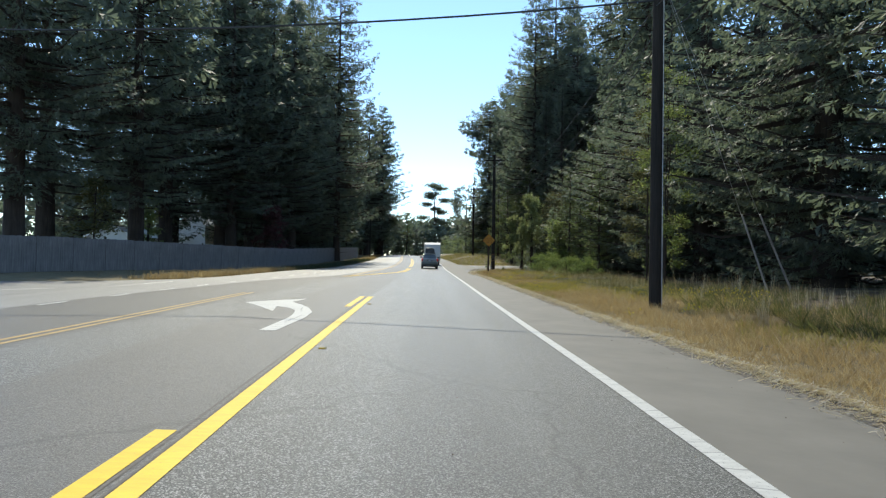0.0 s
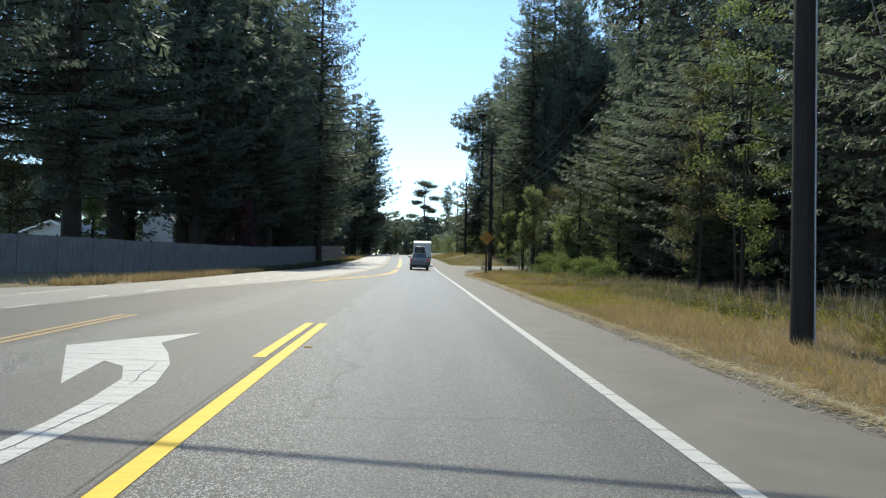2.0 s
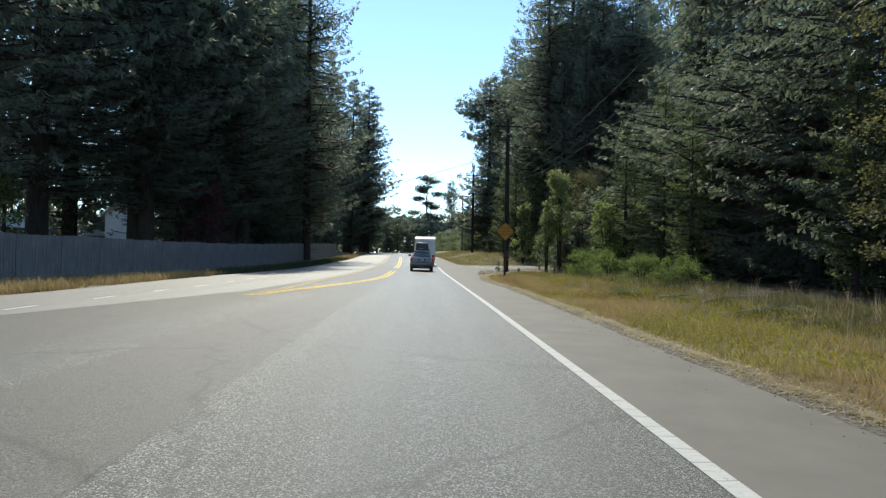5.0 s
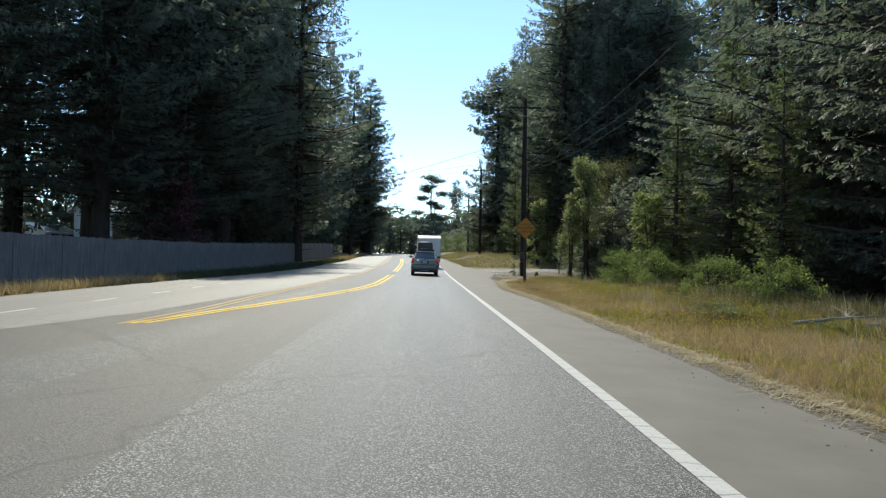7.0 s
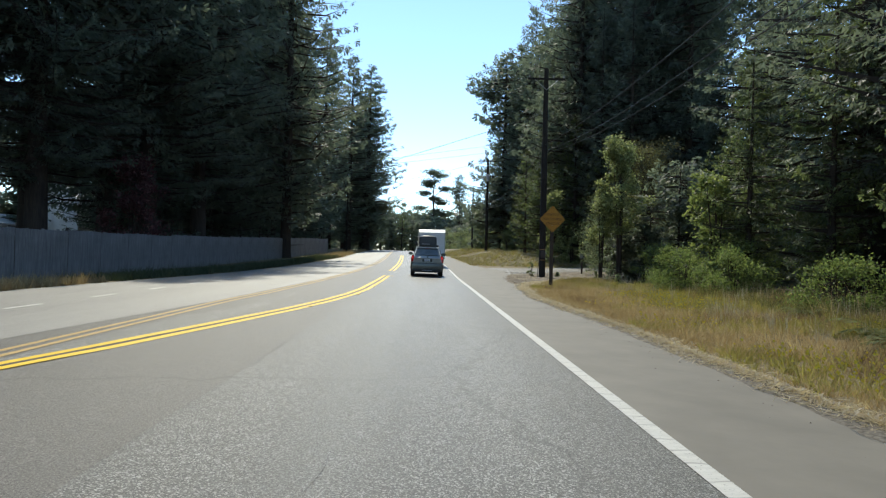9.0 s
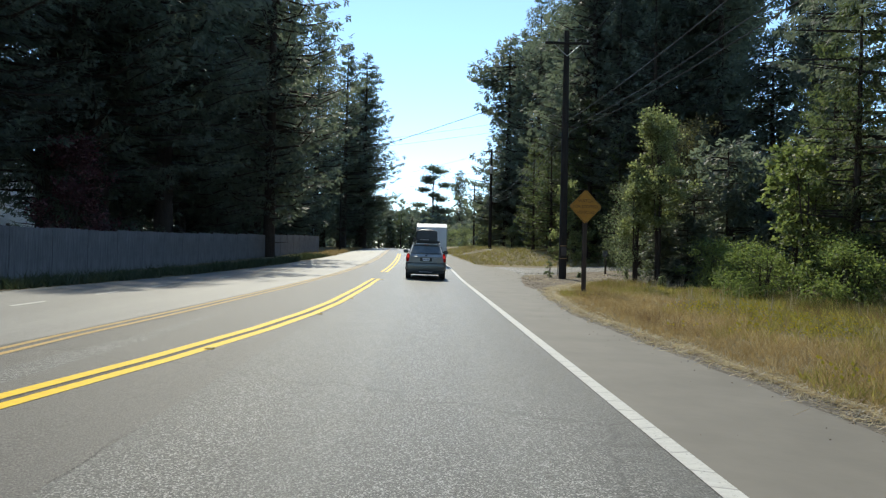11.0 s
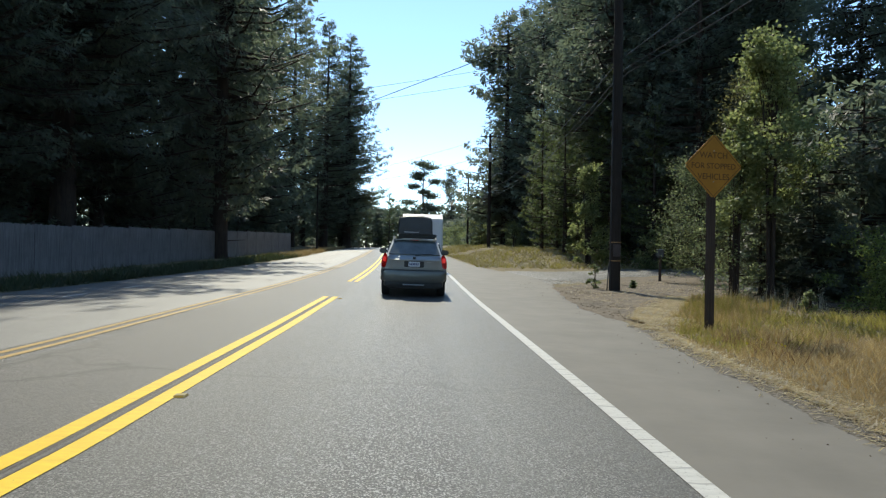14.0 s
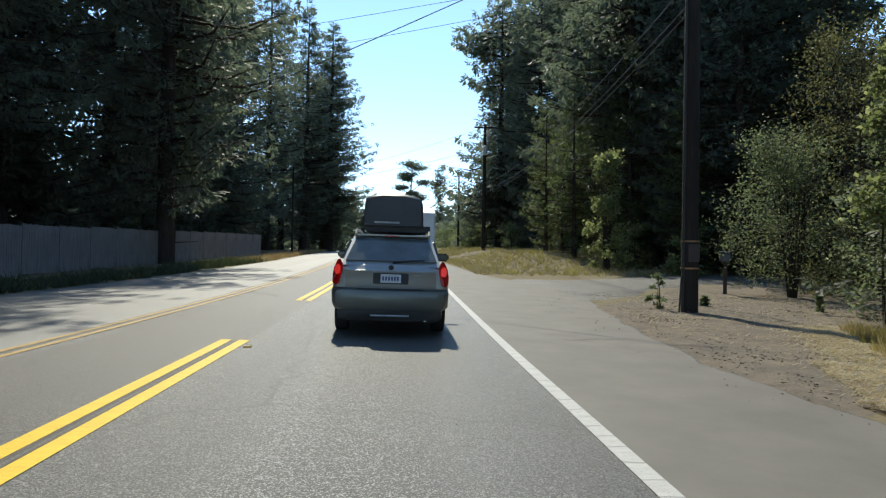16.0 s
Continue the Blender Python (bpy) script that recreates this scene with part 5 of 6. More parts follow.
def pane(name, corners, mat, parent, label="", off=(0, 0, 0)):
    bm = bmesh.new()
    o = Vector(off)
    a = [bm.verts.new(Vector(c) + o) for c in corners]
    b = [bm.verts.new(Vector(c) - o * 0.6) for c in corners]
    bm.faces.new(a)
    bm.faces.new(b[::-1])
    for i in range(len(a)):
        k = (i + 1) % len(a)
        bm.faces.new((a[i], b[i], b[k], a[k]))
    return part(name, bm, mat, parent, label)


profile = ((0.10, 0.70), (0.02, 0.72), (0.005, 0.80), (-0.004, 0.90), (-0.004, 1.03), (-0.012, 1.045), (-0.012, 1.07), (0.012, 1.085), (0.045, 1.13), (0.085, 1.17), (0.14, 1.19))
gate = part("tailgate", loft([[(x, y + 0.05 * (abs(x) / 0.67) ** 3, z) for y, z in profile] + [(x, 0.2, 0.95)] for x in (-0.67, -0.60, -0.4, 0.0, 0.4, 0.60, 0.67)]), SILVER, car, "", True)
glass = pane("rear_window", [(-0.675, 0.16, 1.215), (0.675, 0.16, 1.215), (0.655, 0.24, 1.27), (0.555, 0.60, 1.515), (0.30, 0.62, 1.54), (-0.30, 0.62, 1.54), (-0.555, 0.60, 1.515), (-0.655, 0.24, 1.27)], TINT, gate, "dark tinted glass", (0, -0.012, 0.012))
part("spoiler", box(bmesh.new(), -0.555, 0.545, 1.558, 0.555, 0.72, 1.578, 0.008), SILVER, gate)
part("brake_strip", box(bmesh.new(), -0.12, 0.533, 1.553, 0.12, 0.545, 1.567), RED_LENS, gate)
wiper = part("wiper", tube(bmesh.new(), [(0.02, 0.14, 1.2), (0.30, 0.145, 1.235), (0.50, 0.15, 1.245)], [0.014, 0.009, 0.006], 6), RUBBER, gate)
part("trim_strip", box(bmesh.new(), -0.56, -0.02, 1.05, 0.56, -0.008, 1.063, 0.004), SILVER, gate, "bright trim strip")
part("plate_recess", box(bmesh.new(), -0.26, -0.012, 0.85, 0.26, 0.0, 1.03, 0.01), CLADDING, gate)
plate = part("number_plate", box(bmesh.new(), -0.155, -0.03, 0.865, 0.155, -0.014, 1.02, 0.006), plain("plate_white", (0.55, 0.58, 0.62), 0.4), gate, "pale plate with dark bars")
part("plate_frame", box(bmesh.new(), -0.168, -0.027, 0.853, 0.168, -0.013, 1.032, 0.004), CLADDING, plate)
for i in range(6):
    part("plate_bar", box(bmesh.new(), -0.125 + i * 0.043, -0.033, 0.91, -0.098 + i * 0.043, -0.0305, 0.975), plain("plate_ink", (0.06, 0.08, 0.2), 0.5), plate)
part("emblem", tube(bmesh.new(), [(0, 0.012, 1.125), (0, 0.05, 1.125)], 0.04, 16), CLADDING, gate, "small oval emblem")
part("badge", box(bmesh.new(), 0.34, -0.009, 1.0, 0.46, -0.004, 1.015), STEEL, gate)
for s in (-1, 1):
    c = [(s * 0.742, -0.005, 0.85), (s * 0.80, 0.04, 0.815), (s * 0.862, 0.17, 0.85), (s * 0.868, 0.22, 0.98), (s * 0.852, 0.24, 1.10), (s * 0.80, 0.22, 1.225), (s * 0.752, 0.12, 1.235), (s * 0.708, 0.02, 1.17), (s * 0.70, 0.0, 1.10)]
    lamp = pane("tail_light", c, RED_LENS, car, "red tail light", (0, -0.03, 0))
    pane("brake_lens", [(s * 0.738, -0.042, 1.01), (s * 0.80, 0.005, 0.99), (s * 0.832, 0.04, 1.06), (s * 0.815, 0.06, 1.14), (s * 0.77, 0.02, 1.165), (s * 0.735, -0.01, 1.12)], BRAKE, lamp, "lit brake lens", (0, -0.008, 0))
    pane("side_window", [(s * 0.735, 0.55, 1.24), (s * 0.745, 1.15, 1.235), (s * 0.645, 1.1, 1.50), (s * 0.65, 0.8, 1.49)], TINT, car, "dark side glass", (s * 0.02, 0, 0.01))
    pane("side_window", [(s * 0.75, 1.22, 1.235), (s * 0.75, 2.12, 1.21), (s * 0.645, 2.05, 1.51), (s * 0.645, 1.17, 1.505)], TINT, car, "dark side glass", (s * 0.02, 0, 0.01))
    pane("side_window", [(s * 0.75, 2.2, 1.205), (s * 0.755, 3.05, 1.14), (s * 0.64, 2.58, 1.49), (s * 0.645, 2.13, 1.51)], TINT, car, "dark side glass", (s * 0.02, 0, 0.01))
    arm = part("mirror", box(bmesh.new(), min(s * 0.82, s * 1.07), 2.95, 1.215, max(s * 0.82, s * 1.07), 3.07, 1.35, 0.04), CLADDING, car, "dark door mirror", True)
    part("mirror_glass", box(bmesh.new(), min(s * 0.87, s * 1.05), 2.944, 1.24, max(s * 0.87, s * 1.05), 2.949, 1.325), TINT, arm)
    part("roof_rail", tube(bmesh.new(), [(s * 0.57, 0.62, 1.565), (s * 0.575, 0.75, 1.63), (s * 0.58, 1.5, 1.645), (s * 0.575, 2.3, 1.635), (s * 0.56, 2.45, 1.57)], 0.02, 8), SILVER, car, "", True)
    for y in (0.95, 3.62):
        w = part("wheel", tube(bmesh.new(), [(s * 0.66, y, 0.335), (s * 0.67, y, 0.335), (s * 0.85, y, 0.335), (s * 0.865, y, 0.335)], [0.30, 0.335, 0.335, 0.30], 26), RUBBER, car, "black tyre", True)
        part("rim", tube(bmesh.new(), [(s * 0.80, y, 0.335), (s * 0.872, y, 0.335)], [0.20, 0.215], 18), CHROME, w)
    part("arch", box(bmesh.new(), min(s * 0.84, s * 0.893), 0.55, 0.42, max(s * 0.84, s * 0.893), 4.1, 0.56, 0.015), CLADDING, car, "grey lower cladding")
def upright(y, w, lo, hi):
    half = [(w * 0.55, lo), (w * 0.88, lo + 0.01), (w * 0.955, lo + 0.05), (w * 0.99, lo + 0.13), (w, hi - 0.10), (w * 0.985, hi - 0.03), (w * 0.93, hi), (w * 0.45, hi)]
    return [(x, y, z) for x, z in half] + [(-x, y, z) for x, z in half[::-1]]


bumper = part("bumper", loft([upright(-0.075, 0.72, 0.44, 0.71), upright(-0.06, 0.80, 0.41, 0.745), upright(0.0, 0.85, 0.40, 0.77), upright(0.15, 0.872, 0.40, 0.80), upright(0.5, 0.878, 0.40, 0.78)]), LOWER, car, "grey-olive two-tone bumper", True)
part("bumper_skirt", loft([section(-0.062, 0.66, 0.27, 0.47), section(-0.02, 0.76, 0.25, 0.47), section(0.4, 0.80, 0.25, 0.46)]), CLADDING, bumper, "grey lower skirt", True)
part("step_pad", box(bmesh.new(), -0.5, -0.055, 0.755, 0.5, 0.05, 0.772, 0.006), CLADDING, bumper)
for s in (-1, 1):
    part("reflector", box(bmesh.new(), s * 0.62 - 0.07, -0.068, 0.475, s * 0.62 + 0.07, -0.045, 0.51, 0.006), RED_LENS, bumper)
part("hitch_bar", tube(bmesh.new(), [(-0.28, -0.10, 0.34), (0.28, -0.10, 0.34)], 0.016, 8), STEEL, car, "pale tow bar")
part("tailpipe", tube(bmesh.new(), [(0.52, -0.05, 0.29), (0.52, 0.3, 0.29)], 0.032, 12), CHROME, car)
part("underbody", box(bmesh.new(), -0.68, 0.2, 0.22, 0.68, 4.3, 0.40), CLADDING, car)

# low waistline and tall glass
for o in car.children_recursive:
    for v in o.data.vertices:
        z = v.co.z
        v.co.z = z if z < 0.4 else 0.4 + (z - 0.4) * 0.92 if z < 1.2 else 1.136 + (z - 1.2) * 1.19

roof_box = thing("roof_box", 0.31, 63.75, crown(0.34, 65.9) + 1.64, "dark plastic cargo box strapped on the wagon's roof", "cargo box", turn=0.3)
rb = loft([[(x * k, y, z * q + 0.09) for x, z in ((0.40, 0.0), (0.475, 0.02), (0.485, 0.08), (0.465, 0.34), (0.45, 0.405), (0.42, 0.432), (0.2, 0.475), (-0.2, 0.475), (-0.42, 0.432), (-0.45, 0.405), (-0.465, 0.34), (-0.485, 0.08), (-0.475, 0.02), (-0.40, 0.0))] for y, k, q in ((0.72, 0.93, 0.94), (0.76, 0.985, 1.0), (0.9, 1.0, 1.02), (1.9, 1.0, 1.0), (2.5, 0.94, 0.85), (2.8, 0.75, 0.55))])
part("shell", rb, BOX_PLASTIC, roof_box, "", True)
part("lid_seam", box(bmesh.new(), -0.482, 0.715, 0.20, 0.482, 2.3, 0.213), CLADDING, roof_box)
part("label_plate", box(bmesh.new(), -0.30, 0.70, 0.125, 0.10, 0.72, 0.15), plain("pale_print", (0.35, 0.36, 0.36), 0.5), roof_box, "pale worn strip")
for y in (0.86, 2.05):
    part("crossbar", box(bmesh.new(), -0.46, y - 0.04, 0.0, 0.60, y + 0.04, 0.10, 0.01), CLADDING, roof_box)
for y in (1.1, 2.0):
    part("strap", tube(bmesh.new(), [(-0.488, y, 0.1), (-0.47, y, 0.46), (-0.2, y, 0.58), (0.2, y, 0.58), (0.47, y, 0.46), (0.488, y, 0.1)], 0.011, 5), CABLE, roof_box)
roof_box.rotation_euler[1], roof_box.scale = radians(1.1), (1.03, 1, 1.1)


# ---------------------------------------------------------------- the white truck farther on
TRUCK_WHITE = plain("white_truck_panel", (0.62, 0.63, 0.64), 0.4, 0, 0.06, 1.5)
truck = thing("box_truck", 0.70, 79.0, crown(0.70, 81), "white box truck with a sloped roof edge on the asphalt", "truck", turn=1.5)
side = ((0.0, 0.62), (0.0, 2.72), (0.42, 2.98), (4.4, 3.0), (4.4, 0.62))
cargo = part("cargo_box", loft([[(x, y, z) for y, z in side] for x in (-1.04, 1.04)]), TRUCK_WHITE, truck)
for s in (-1, 1):
    door = part("rear_door", box(bmesh.new(), min(s * 0.012, s * 0.94), -0.03, 0.75, max(s * 0.012, s * 0.94), -0.004, 2.6, 0.008), TRUCK_WHITE, cargo)
    part("door_bar", tube(bmesh.new(), [(s * 0.2, -0.045, 0.8), (s * 0.2, -0.045, 2.55)], 0.014, 6), STEEL, cargo)
    part("edge_trim", box(bmesh.new(), min(s * 0.985, s * 1.05), -0.012, 0.6, max(s * 0.985, s * 1.05), 0.05, 2.7), STEEL, cargo)
    part("tail_light", box(bmesh.new(), s * 0.88 - 0.09, -0.07, 0.64, s * 0.88 + 0.09, -0.035, 0.73, 0.01), RED_LENS, truck)
    part("mirror", box(bmesh.new(), min(s * 1.08, s * 1.26), 5.55, 1.7, max(s * 1.08, s * 1.26), 5.65, 2.1, 0.03), CLADDING, truck)
    for y in (1.1, 5.2):
        w = part("wheel", tube(bmesh.new(), [(s * 0.72, y, 0.40), (s * 0.73, y, 0.40), (s * 0.97, y, 0.40), (s * 0.98, y, 0.40)], [0.36, 0.40, 0.40, 0.36], 22), RUBBER, truck, "black tyre", True)
        part("rim", tube(bmesh.new(), [(s * 0.9, y, 0.40), (s * 0.985, y, 0.40)], [0.2, 0.24], 16), STEEL, w)
part("rear_bumper", box(bmesh.new(), -0.98, -0.12, 0.46, 0.98, 0.02, 0.6, 0.02), STEEL, truck)
cab_side = ((4.45, 0.5), (4.45, 2.25), (5.5, 2.25), (6.0, 1.5), (6.6, 1.3), (6.7, 0.5))
part("cab", loft([[(x, y, z) for y, z in cab_side] for x in (-0.95, 0.95)]), TRUCK_WHITE, truck)
part("chassis", box(bmesh.new(), -0.6, 0.1, 0.42, 0.6, 6.2, 0.62), CLADDING, truck)


# ---------------------------------------------------------------- grass, straw and litter
def blades(name, count, place, mat, label, tall, width, seed, bow=0.75):
    """Grass in tufts, the blades of each leaning outwards from its foot."""
    g = np.random.default_rng(seed)
    verts, faces = [], []
    while len(faces) < count:
        x, y, k = place(g)
        if x is None:
            continue
        z = land(x, y) + (0.03 if 59.4 < y < 66 and 6 < x < 13 else -0.02)
        r = 0.02 + 0.09 * g.random() ** 2
        k *= 0.72 + 0.55 * g.random()
        for i in range(int(g.integers(4, 12))):
            a = g.uniform(0, 6.283)
            h = tall * k * g.uniform(0.5, 1.25)
            o = r * g.uniform(0.1, 1.3)
            bx, by = x + math.cos(a) * o, y + math.sin(a) * o
            a += g.normal(0, 0.6)
            dx, dy = math.cos(a) * h * g.uniform(0.05, bow), math.sin(a) * h * g.uniform(0.05, bow)
            w = width * g.uniform(0.6, 1.3)
            sx, sy = -math.sin(a + 1.0) * w, math.cos(a + 1.0) * w
            n = len(verts)
            verts += [(bx - sx, by - sy, z), (bx + sx, by + sy, z), (bx + dx, by + dy, z + h)]
            faces.append((n, n + 1, n + 2))
    ob = raw(name, verts, faces, mat)
    return tagged(ob, label, "grass", kind="stuff")


def patchy(x, y, s, o):
    return noise.noise((x * s + o, y * s, o))


def verge_place(kind):
    def at(g):
        y = g.uniform(-1, 60.5) if kind != "near" else g.uniform(-1, 60)
        e = track(RIGHT_EDGE, y)
        d = 0.34 + abs(g.normal(0, 1)) * 2.5 if kind == "dry" else 0.6 + g.uniform(0, 1) * 7.0
        x = e + d
        if x > wood_edge(y) + 0.9 * patchy(0, y, 0.4, 61) + 0.5 or (y > 58.5 and x < 6 - (60.5 - y)):
            return None, 0, 0
        green = patchy(x, y, 0.28, 7) + 0.09 * (d - 2.2) + 0.25 * ease((y - 18) / 14) * (1 - ease((y - 40) / 12)) - 0.02
        if kind == "dry":
            k = 0.22 + 0.85 * ease(d / 2.2) + 0.35 * patchy(x, y, 0.9, 3)
            return (x, y, max(0.2, k)) if green < 0.35 or g.random() < 0.3 else (None, 0, 0)
        return (x, y, 0.5 + 0.5 * g.random() + 0.4 * ease((d - 3) / 3)) if green > 0.06 else (None, 0, 0)
    return at


blades("dry_grass", 150000, verge_place("dry"), DRY_GRASS, "long dry tan grass on the verge", 0.20, 0.0055, 5, 1.2)
blades("green_grass", 72000, verge_place("green"), GREEN_GRASS, "green and yellowing weeds among the dry grass", 0.20, 0.009, 6, 1.0)


def rust_place(g):
    y = g.uniform(36, 59)
    x = track(RIGHT_EDGE, min(y, 56)) + 1.2 + g.uniform(0, 6.5)
    return (x, y, g.uniform(0.6, 1.3)) if patchy(x, y, 0.33, 41) > 0.2 and x < 12.5 else (None, 0, 0)


RUST = leaf_material("rusty_weeds", (0.21, 0.125, 0.075), (0.32, 0.215, 0.13), 0.4, (0.42, 0.31, 0.20), 1.1)
blades("rusty_weeds", 6500, rust_place, RUST, "rust-brown seeding dock and weeds on the verge", 0.28, 0.007, 15, 1.0)


def tall_place(g):
    y = g.uniform(-1, 66)
    x = track(RIGHT_EDGE, min(y, 55)) + 3.2 + g.uniform(0, 5.5)
    return (x, y, g.uniform(0.7, 1.3)) if patchy(x, y, 0.35, 21) > 0.0 and not (y > 57 and x < 9.5) else (None, 0, 0)


blades("tall_weeds", 4500, tall_place, STRAW, "tall pale seeding grass at the wood's edge", 0.55, 0.006, 7, 0.2)


def field_place(g):
    x, y = g.uniform(4.6, 22), g.uniform(86.5, 150)
    if 112.5 < y < 118.8 or y < 84.5 + 0.55 * max(0, x - 9):
        return None, 0, 0
    return x + bend(y), y, g.uniform(0.6, 1.2)


blades("dry_grass", 34000, field_place, STRAW, "dry grass field past the side street", 0.30, 0.016, 8, 1.1)
blades("green_grass", 34000, field_place, GREEN_GRASS, "green grass in the field past the side street", 0.30, 0.016, 9, 1.1)


def corner_place(g):
    y = g.uniform(59.8, 65.8)
    x = 6.5 + 0.53 * (y - 61) + abs(g.normal(0, 1.1))
    return (x, y, g.uniform(0.4, 1.1)) if patchy(x, y, 0.8, 33) > -0.25 else (None, 0, 0)


blades("green_grass", 7000, corner_place, GREEN_GRASS, "tuft of green and dry grass on the dirt corner", 0.26, 0.008, 18)
blades("dry_grass", 5000, corner_place, DRY_GRASS, "tuft of dry grass on the dirt corner", 0.28, 0.007, 19)


def left_place(g):
    y = g.uniform(31, 54) if g.random() < 0.45 else g.uniform(96, 150)
    x = track(LEFT_EDGE, y) - 0.15 - abs(g.normal(0, 1)) * 1.3
    return (x + bend(y), y, g.uniform(0.4, 1.1)) if patchy(x, y, 0.5, 14) > -0.2 else (None, 0, 0)


def left_shade_place(g):
    y = g.uniform(55, 100)
    x = track(LEFT_EDGE, y) - 0.2 - g.random() * 2.6
    return (x + bend(y), y, g.uniform(0.5, 1.3)) if patchy(x, y, 0.6, 17) > -0.25 else (None, 0, 0)


blades("dry_grass", 32000, left_place, DRY_GRASS, "dry grass strip along the opposite side", 0.4, 0.016, 10)
# dark ivy where the trees shade the verge; the shade is in its colour
IVY = leaf_material("ivy_shade_green", (0.045, 0.06, 0.03), (0.085, 0.105, 0.05), 0.4, (0.15, 0.16, 0.08), 1.2, 0.5)
blades("ground_cover", 16000, left_shade_place, IVY, "green ground cover below the board fence, dark with shade in its colour", 0.34, 0.03, 27, 1.2)


def fern_place(g):
    y = g.uniform(-2, 58)
    x = wood_edge(y) - 0.6 + 0.8 * patchy(0, y, 0.3, 51) + g.random() ** 1.4 * 3.6
    return (x, y, g.uniform(0.55, 1.35)) if patchy(x, y, 0.45, 53) > -0.22 else (None, 0, 0)


UNDERGROWTH = leaf_material("undergrowth_green", (0.085, 0.085, 0.035), (0.15, 0.145, 0.06), 0.5, (0.24, 0.23, 0.10), 1.3, 0.4)
blades("undergrowth", 48000, fern_place, UNDERGROWTH, "tangled green ferns and weeds at the wood's edge", 0.28, 0.013, 28, 1.8)
# the same wood's edge, dead stalks
blades("dead_stalks", 7000, fern_place, DRY_GRASS, "dead brown stalks among the undergrowth", 0.48, 0.005, 29, 0.7)


def litter(name, count, seed):
    g = np.random.default_rng(seed)
    verts, faces = [], []
    for i in range(count):
        y = g.uniform(-1, 60)
        off = g.normal(0, 1)
        x = track(RIGHT_EDGE, y) + 0.24 + off * (0.105 + 0.06 * noise.noise((y * 0.45, 8, 2))) + 0.11 * noise.noise((y * 0.7, 4, 4)) + 0.08 * noise.noise((y * 2.3, 1, 4))
        heap = 0.055 * math.exp(-off * off) * (0.7 + 0.8 * noise.noise((y * 1.3, 3, 7)))
        if g.random() < 0.15:
            x, heap = x + g.uniform(-0.25, 0.5), 0.0
        if g.random() < 0.2:
            y = g.uniform(59.4, 66.5)
            x = 6.15 + 0.53 * (y - 61) + g.normal(0, 0.32)
        elif g.random() < 0.10:
            y = g.uniform(58.4, 62.2)
            x = 4.75 + 0.42 * (y - 59.4) + abs(g.normal(0, 0.45))
        elif g.random() < 0.08:
            y, x = g.uniform(60, 74), g.uniform(5.4, 13)
        if y > 58.6 and x - bend(y) < track(RIGHT_EDGE, y) + 0.3:
            continue
        a, ln, w = g.uniform(0, 3.14), g.uniform(0.015, 0.085), g.uniform(0.002, 0.0055)
        z = max(land(x, y), crown(x, y) if x < track(RIGHT_EDGE, y) else -9) + (0.04 if y > 58.6 else heap) + g.uniform(0.008, 0.04)
        c, s = math.cos(a), math.sin(a)
        n = len(verts)
        t = g.uniform(-0.03, 0.03)
        verts += [(x - c * ln + s * w, y - s * ln - c * w, z - t), (x + c * ln + s * w, y + s * ln - c * w, z + t), (x + c * ln - s * w, y + s * ln + c * w, z + t + 0.004), (x - c * ln - s * w, y - s * ln + c * w, z - t + 0.004)]
        faces.append((n, n + 1, n + 2, n + 3))
    return tagged(raw(name, verts, faces, leaf_material("edge_litter", (0.48, 0.38, 0.27), (0.76, 0.65, 0.49), 0.35, (0.86, 0.78, 0.65), 1.2)), "pale straw and broken stems along the pavement edge", "straw", kind="stuff")


litter("straw", 54000, 12)


def crumbled_edge():
    """Dark grit and crumbled paving between the shoulder and the straw."""
    verts, faces, n = [], [], 5
    ys = [-2 + 0.16 * i for i in range(376)]
    for y in ys:
        e = track(RIGHT_EDGE, y)
        a = e - 0.07 - 0.10 * noise.noise((y * 0.8, 2, 9)) - 0.08 * noise.noise((y * 2.6, 5, 9))
        for j in range(n + 1):
            x = a + (e + 0.26 - a) * j / n
            verts.append((x, y, max(land(x, y), crown(x, y)) + (-0.008, 0.007, 0.014, 0.02, 0.02, 0.02)[j] + 0.012 * noise.noise((x * 9, y * 5, 4))))
    for i in range(len(ys) - 1):
        for j in range(n):
            k = i * (n + 1) + j
            faces.append((k, k + 1, k + n + 2, k + n + 1))
    ob = raw("crumbled_edge", verts, faces, plain("edge_grit", (0.135, 0.118, 0.094), 0.95, 0, 0.75, 26, 0.9))
    return tagged(ob, "dark grit and crumbled asphalt along the shoulder's edge", "grit", kind="structure")


crumbled_edge()

# small yellow flowers in the green patches
g = np.random.default_rng(31)
verts, faces = [], []
while len(faces) < 2600:
    y = g.uniform(12, 56)
    x = track(RIGHT_EDGE, y) + g.uniform(1.0, 5.5)
    if patchy(x, y, 0.28, 7) + 0.3 * patchy(x, y, 1.1, 2) < 0.12:
        continue
    z, r = land(x, y) + g.uniform(0.10, 0.28), g.uniform(0.013, 0.028)
    n = len(verts)
    verts += [(x - r, y, z), (x, y - r * 0.4, z - r), (x + r, y, z), (x, y + r * 0.4, z + r)]
    faces.append((n, n + 1, n + 2, n + 3))
tagged(raw("yellow_flowers", verts, faces, plain("yellow_petals", (0.72, 0.52, 0.04), 0.6)), "small yellow flowers among the verge weeds", "flowers", kind="stuff")

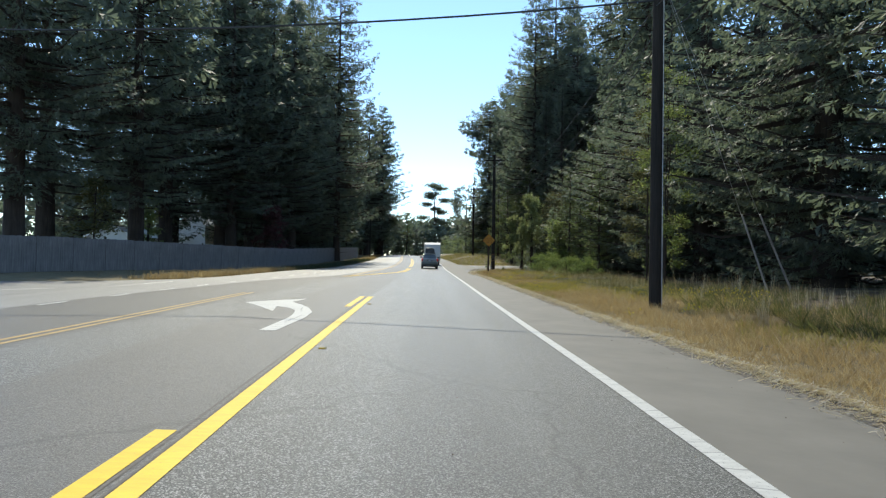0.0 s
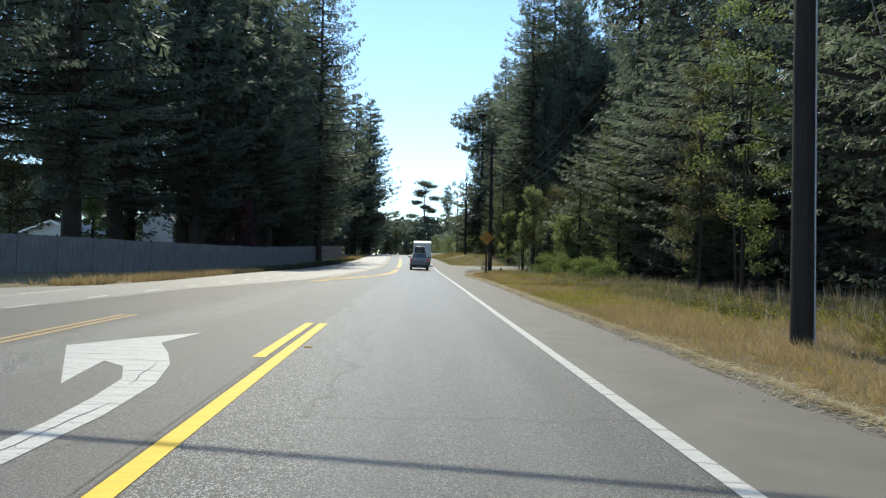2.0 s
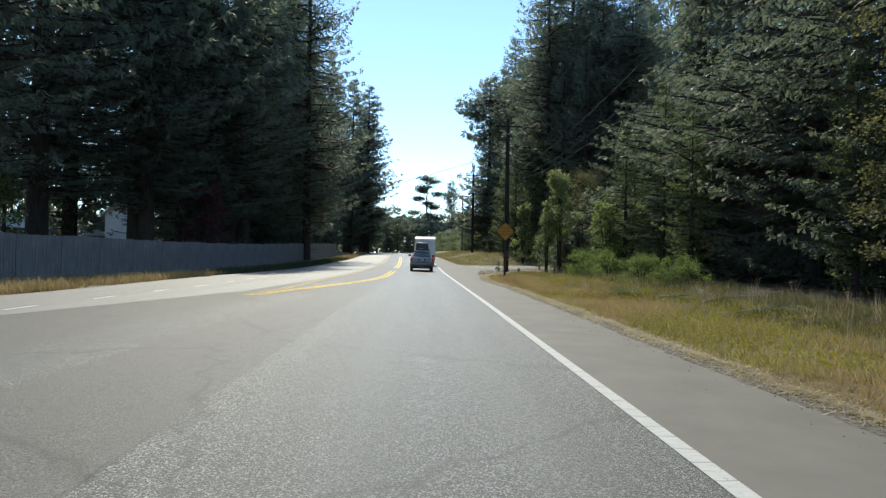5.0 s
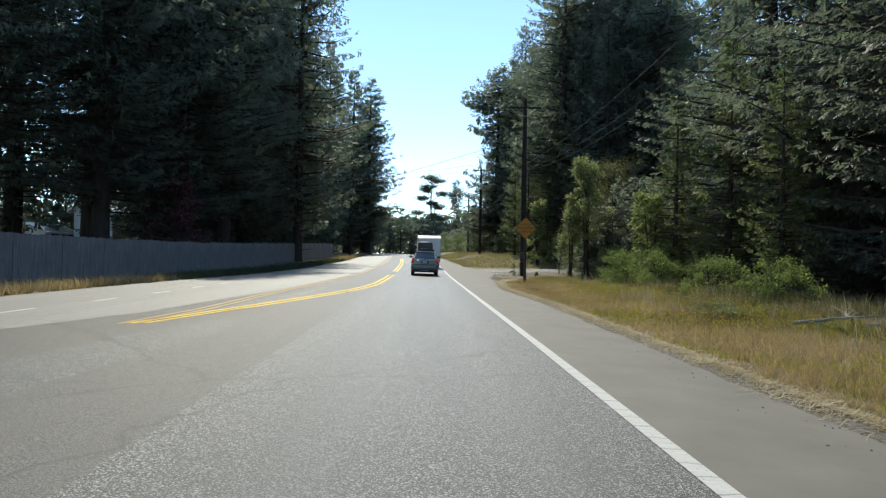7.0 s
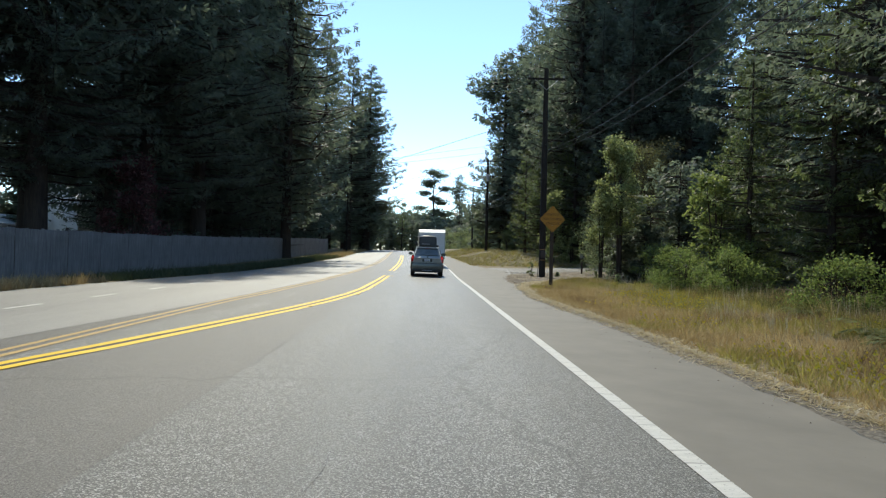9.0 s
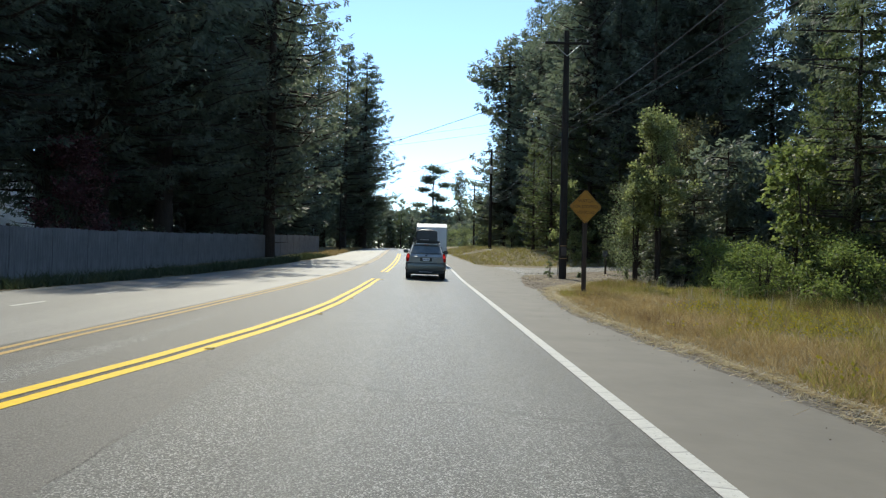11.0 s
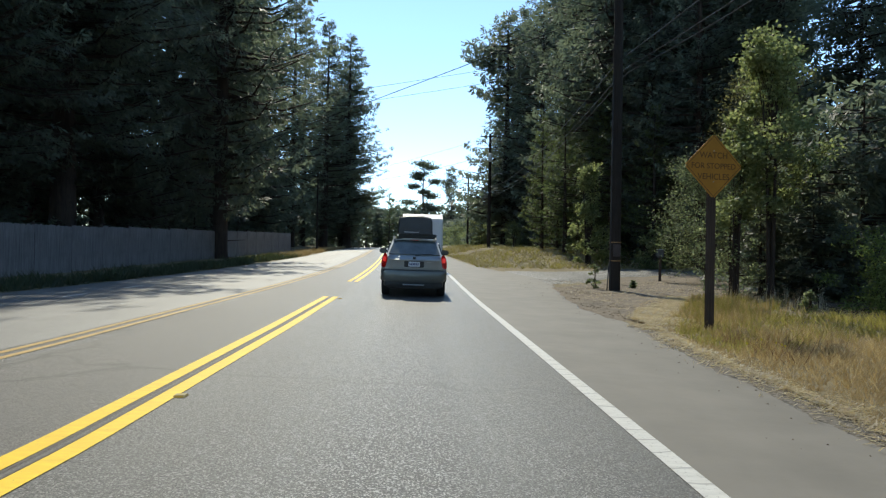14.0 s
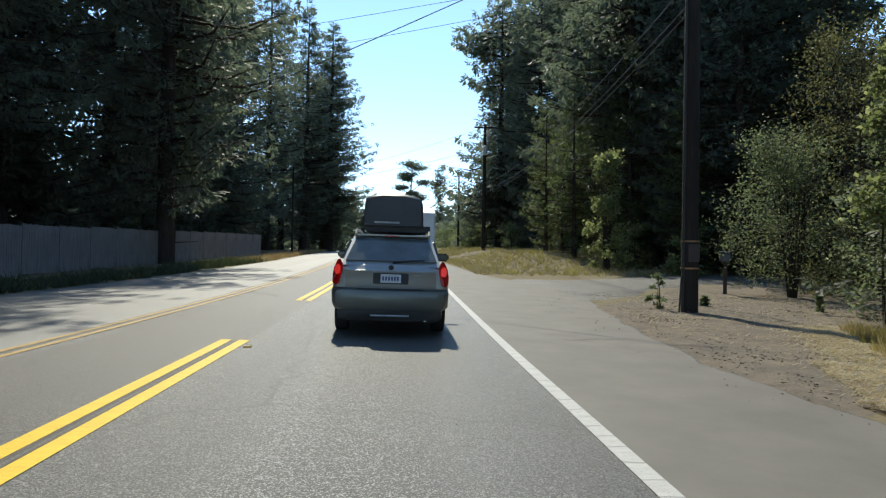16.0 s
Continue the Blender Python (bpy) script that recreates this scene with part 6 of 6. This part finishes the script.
# bark flakes, pebbles and crumbs on the paving
g = np.random.default_rng(4)
verts, faces = [], []
for i in range(900):
    if i < 420:
        y = g.uniform(-1, 62)
        x = track(RIGHT_EDGE, y) - abs(g.normal(0, 0.35))
    elif i < 700:
        y, x = g.uniform(59, 75), g.uniform(3.6, 11)
    else:
        y, x = g.uniform(0, 75), g.uniform(-6, 3)
    r = g.uniform(0.006, 0.022) * (0.7 if i >= 700 else 1)
    u = x - bend(y)
    z = max(land(x, y), crown(x, y) if u < track(RIGHT_EDGE, y) else -9) + (0.045 if x > 4.2 and y > 58.6 else 0)
    n = len(verts)
    a = g.uniform(0, 6.28)
    for k in range(4):
        verts.append((x + math.cos(a + k * 1.57) * r * g.uniform(0.7, 1.3), y + math.sin(a + k * 1.57) * r * g.uniform(0.7, 1.3), z - 0.003))
    verts.append((x, y, z + r * 0.7))
    faces += [(n, n + 1, n + 4), (n + 1, n + 2, n + 4), (n + 2, n + 3, n + 4), (n + 3, n, n + 4)]
tagged(raw("gravel", verts, faces, plain("crumbs", (0.10, 0.075, 0.05), 0.9, 0, 0.6, 3)), "loose bark crumbs and pebbles on the paving", "gravel", kind="stuff")

# pale fallen branches at the wood's edge
for x, y, ln, a in ((9.4, 36.6, 2.4, 12), (10.1, 35.2, 1.8, -25), (9.0, 34.2, 1.4, 40), (8.6, 31.2, 0.8, -10), (10.2, 37.4, 1.6, 60)):
    ob = thing("fallen_branch", x, y, land(x, y) + 0.12, "bleached fallen branch lying in weeds", "branch", "fallen branches at the wood's edge", a)
    bm = bmesh.new()
    tube(bm, [(-ln / 2, 0, 0), (0, 0.06, 0.07), (ln / 2, -0.04, 0.16)], [0.045, 0.035, 0.012], 6)
    tube(bm, [(0.1 * ln, 0.05, 0.08), (0.3 * ln, 0.3, 0.25)], [0.02, 0.006], 5)
    tube(bm, [(-0.2 * ln, 0.03, 0.04), (-0.05 * ln, -0.3, 0.2)], [0.02, 0.006], 5)
    part("wood", bm, wood("bleached_wood", (0.22, 0.20, 0.17), (0.42, 0.39, 0.34), 4, (1, 6, 6), 0.3), ob, "", True)


# brown leaf litter, bark and small stones on the bare dirt
g = np.random.default_rng(77)
verts, faces = [], []
while len(faces) < 14000:
    y, x = g.uniform(59.5, 76), g.uniform(4.6, 15)
    if x - bend(y) < track(RIGHT_EDGE, y) + g.uniform(-0.3, 0.5) or patchy(x, y, 0.6, 12) + 0.5 * patchy(x, y, 2.3, 5) < g.uniform(-0.2, 0.4):
        continue
    a, r, q = g.uniform(0, 6.28), g.uniform(0.008, 0.032), g.uniform(0.1, 0.4)
    z = max(land(x, y), crown(x, y) - 0.02 if x - bend(y) < track(RIGHT_EDGE, y) + 0.1 else -9) + 0.053
    c, s = math.cos(a) * r, math.sin(a) * r
    n = len(verts)
    verts += [(x - c, y - s, z), (x - s * q, y + c * q, z + r * 0.5), (x + c, y + s, z + g.uniform(0, 0.02)), (x + s * q, y - c * q, z)]
    faces += [(n, n + 1, n + 2), (n, n + 2, n + 3)]
tagged(raw("leaf_litter", verts, faces, leaf_material("brown_litter", (0.05, 0.036, 0.025), (0.14, 0.10, 0.07), 0.1, (0.34, 0.29, 0.21))), "brown leaf litter and bark scattered on bare dirt", "leaf litter", kind="stuff")
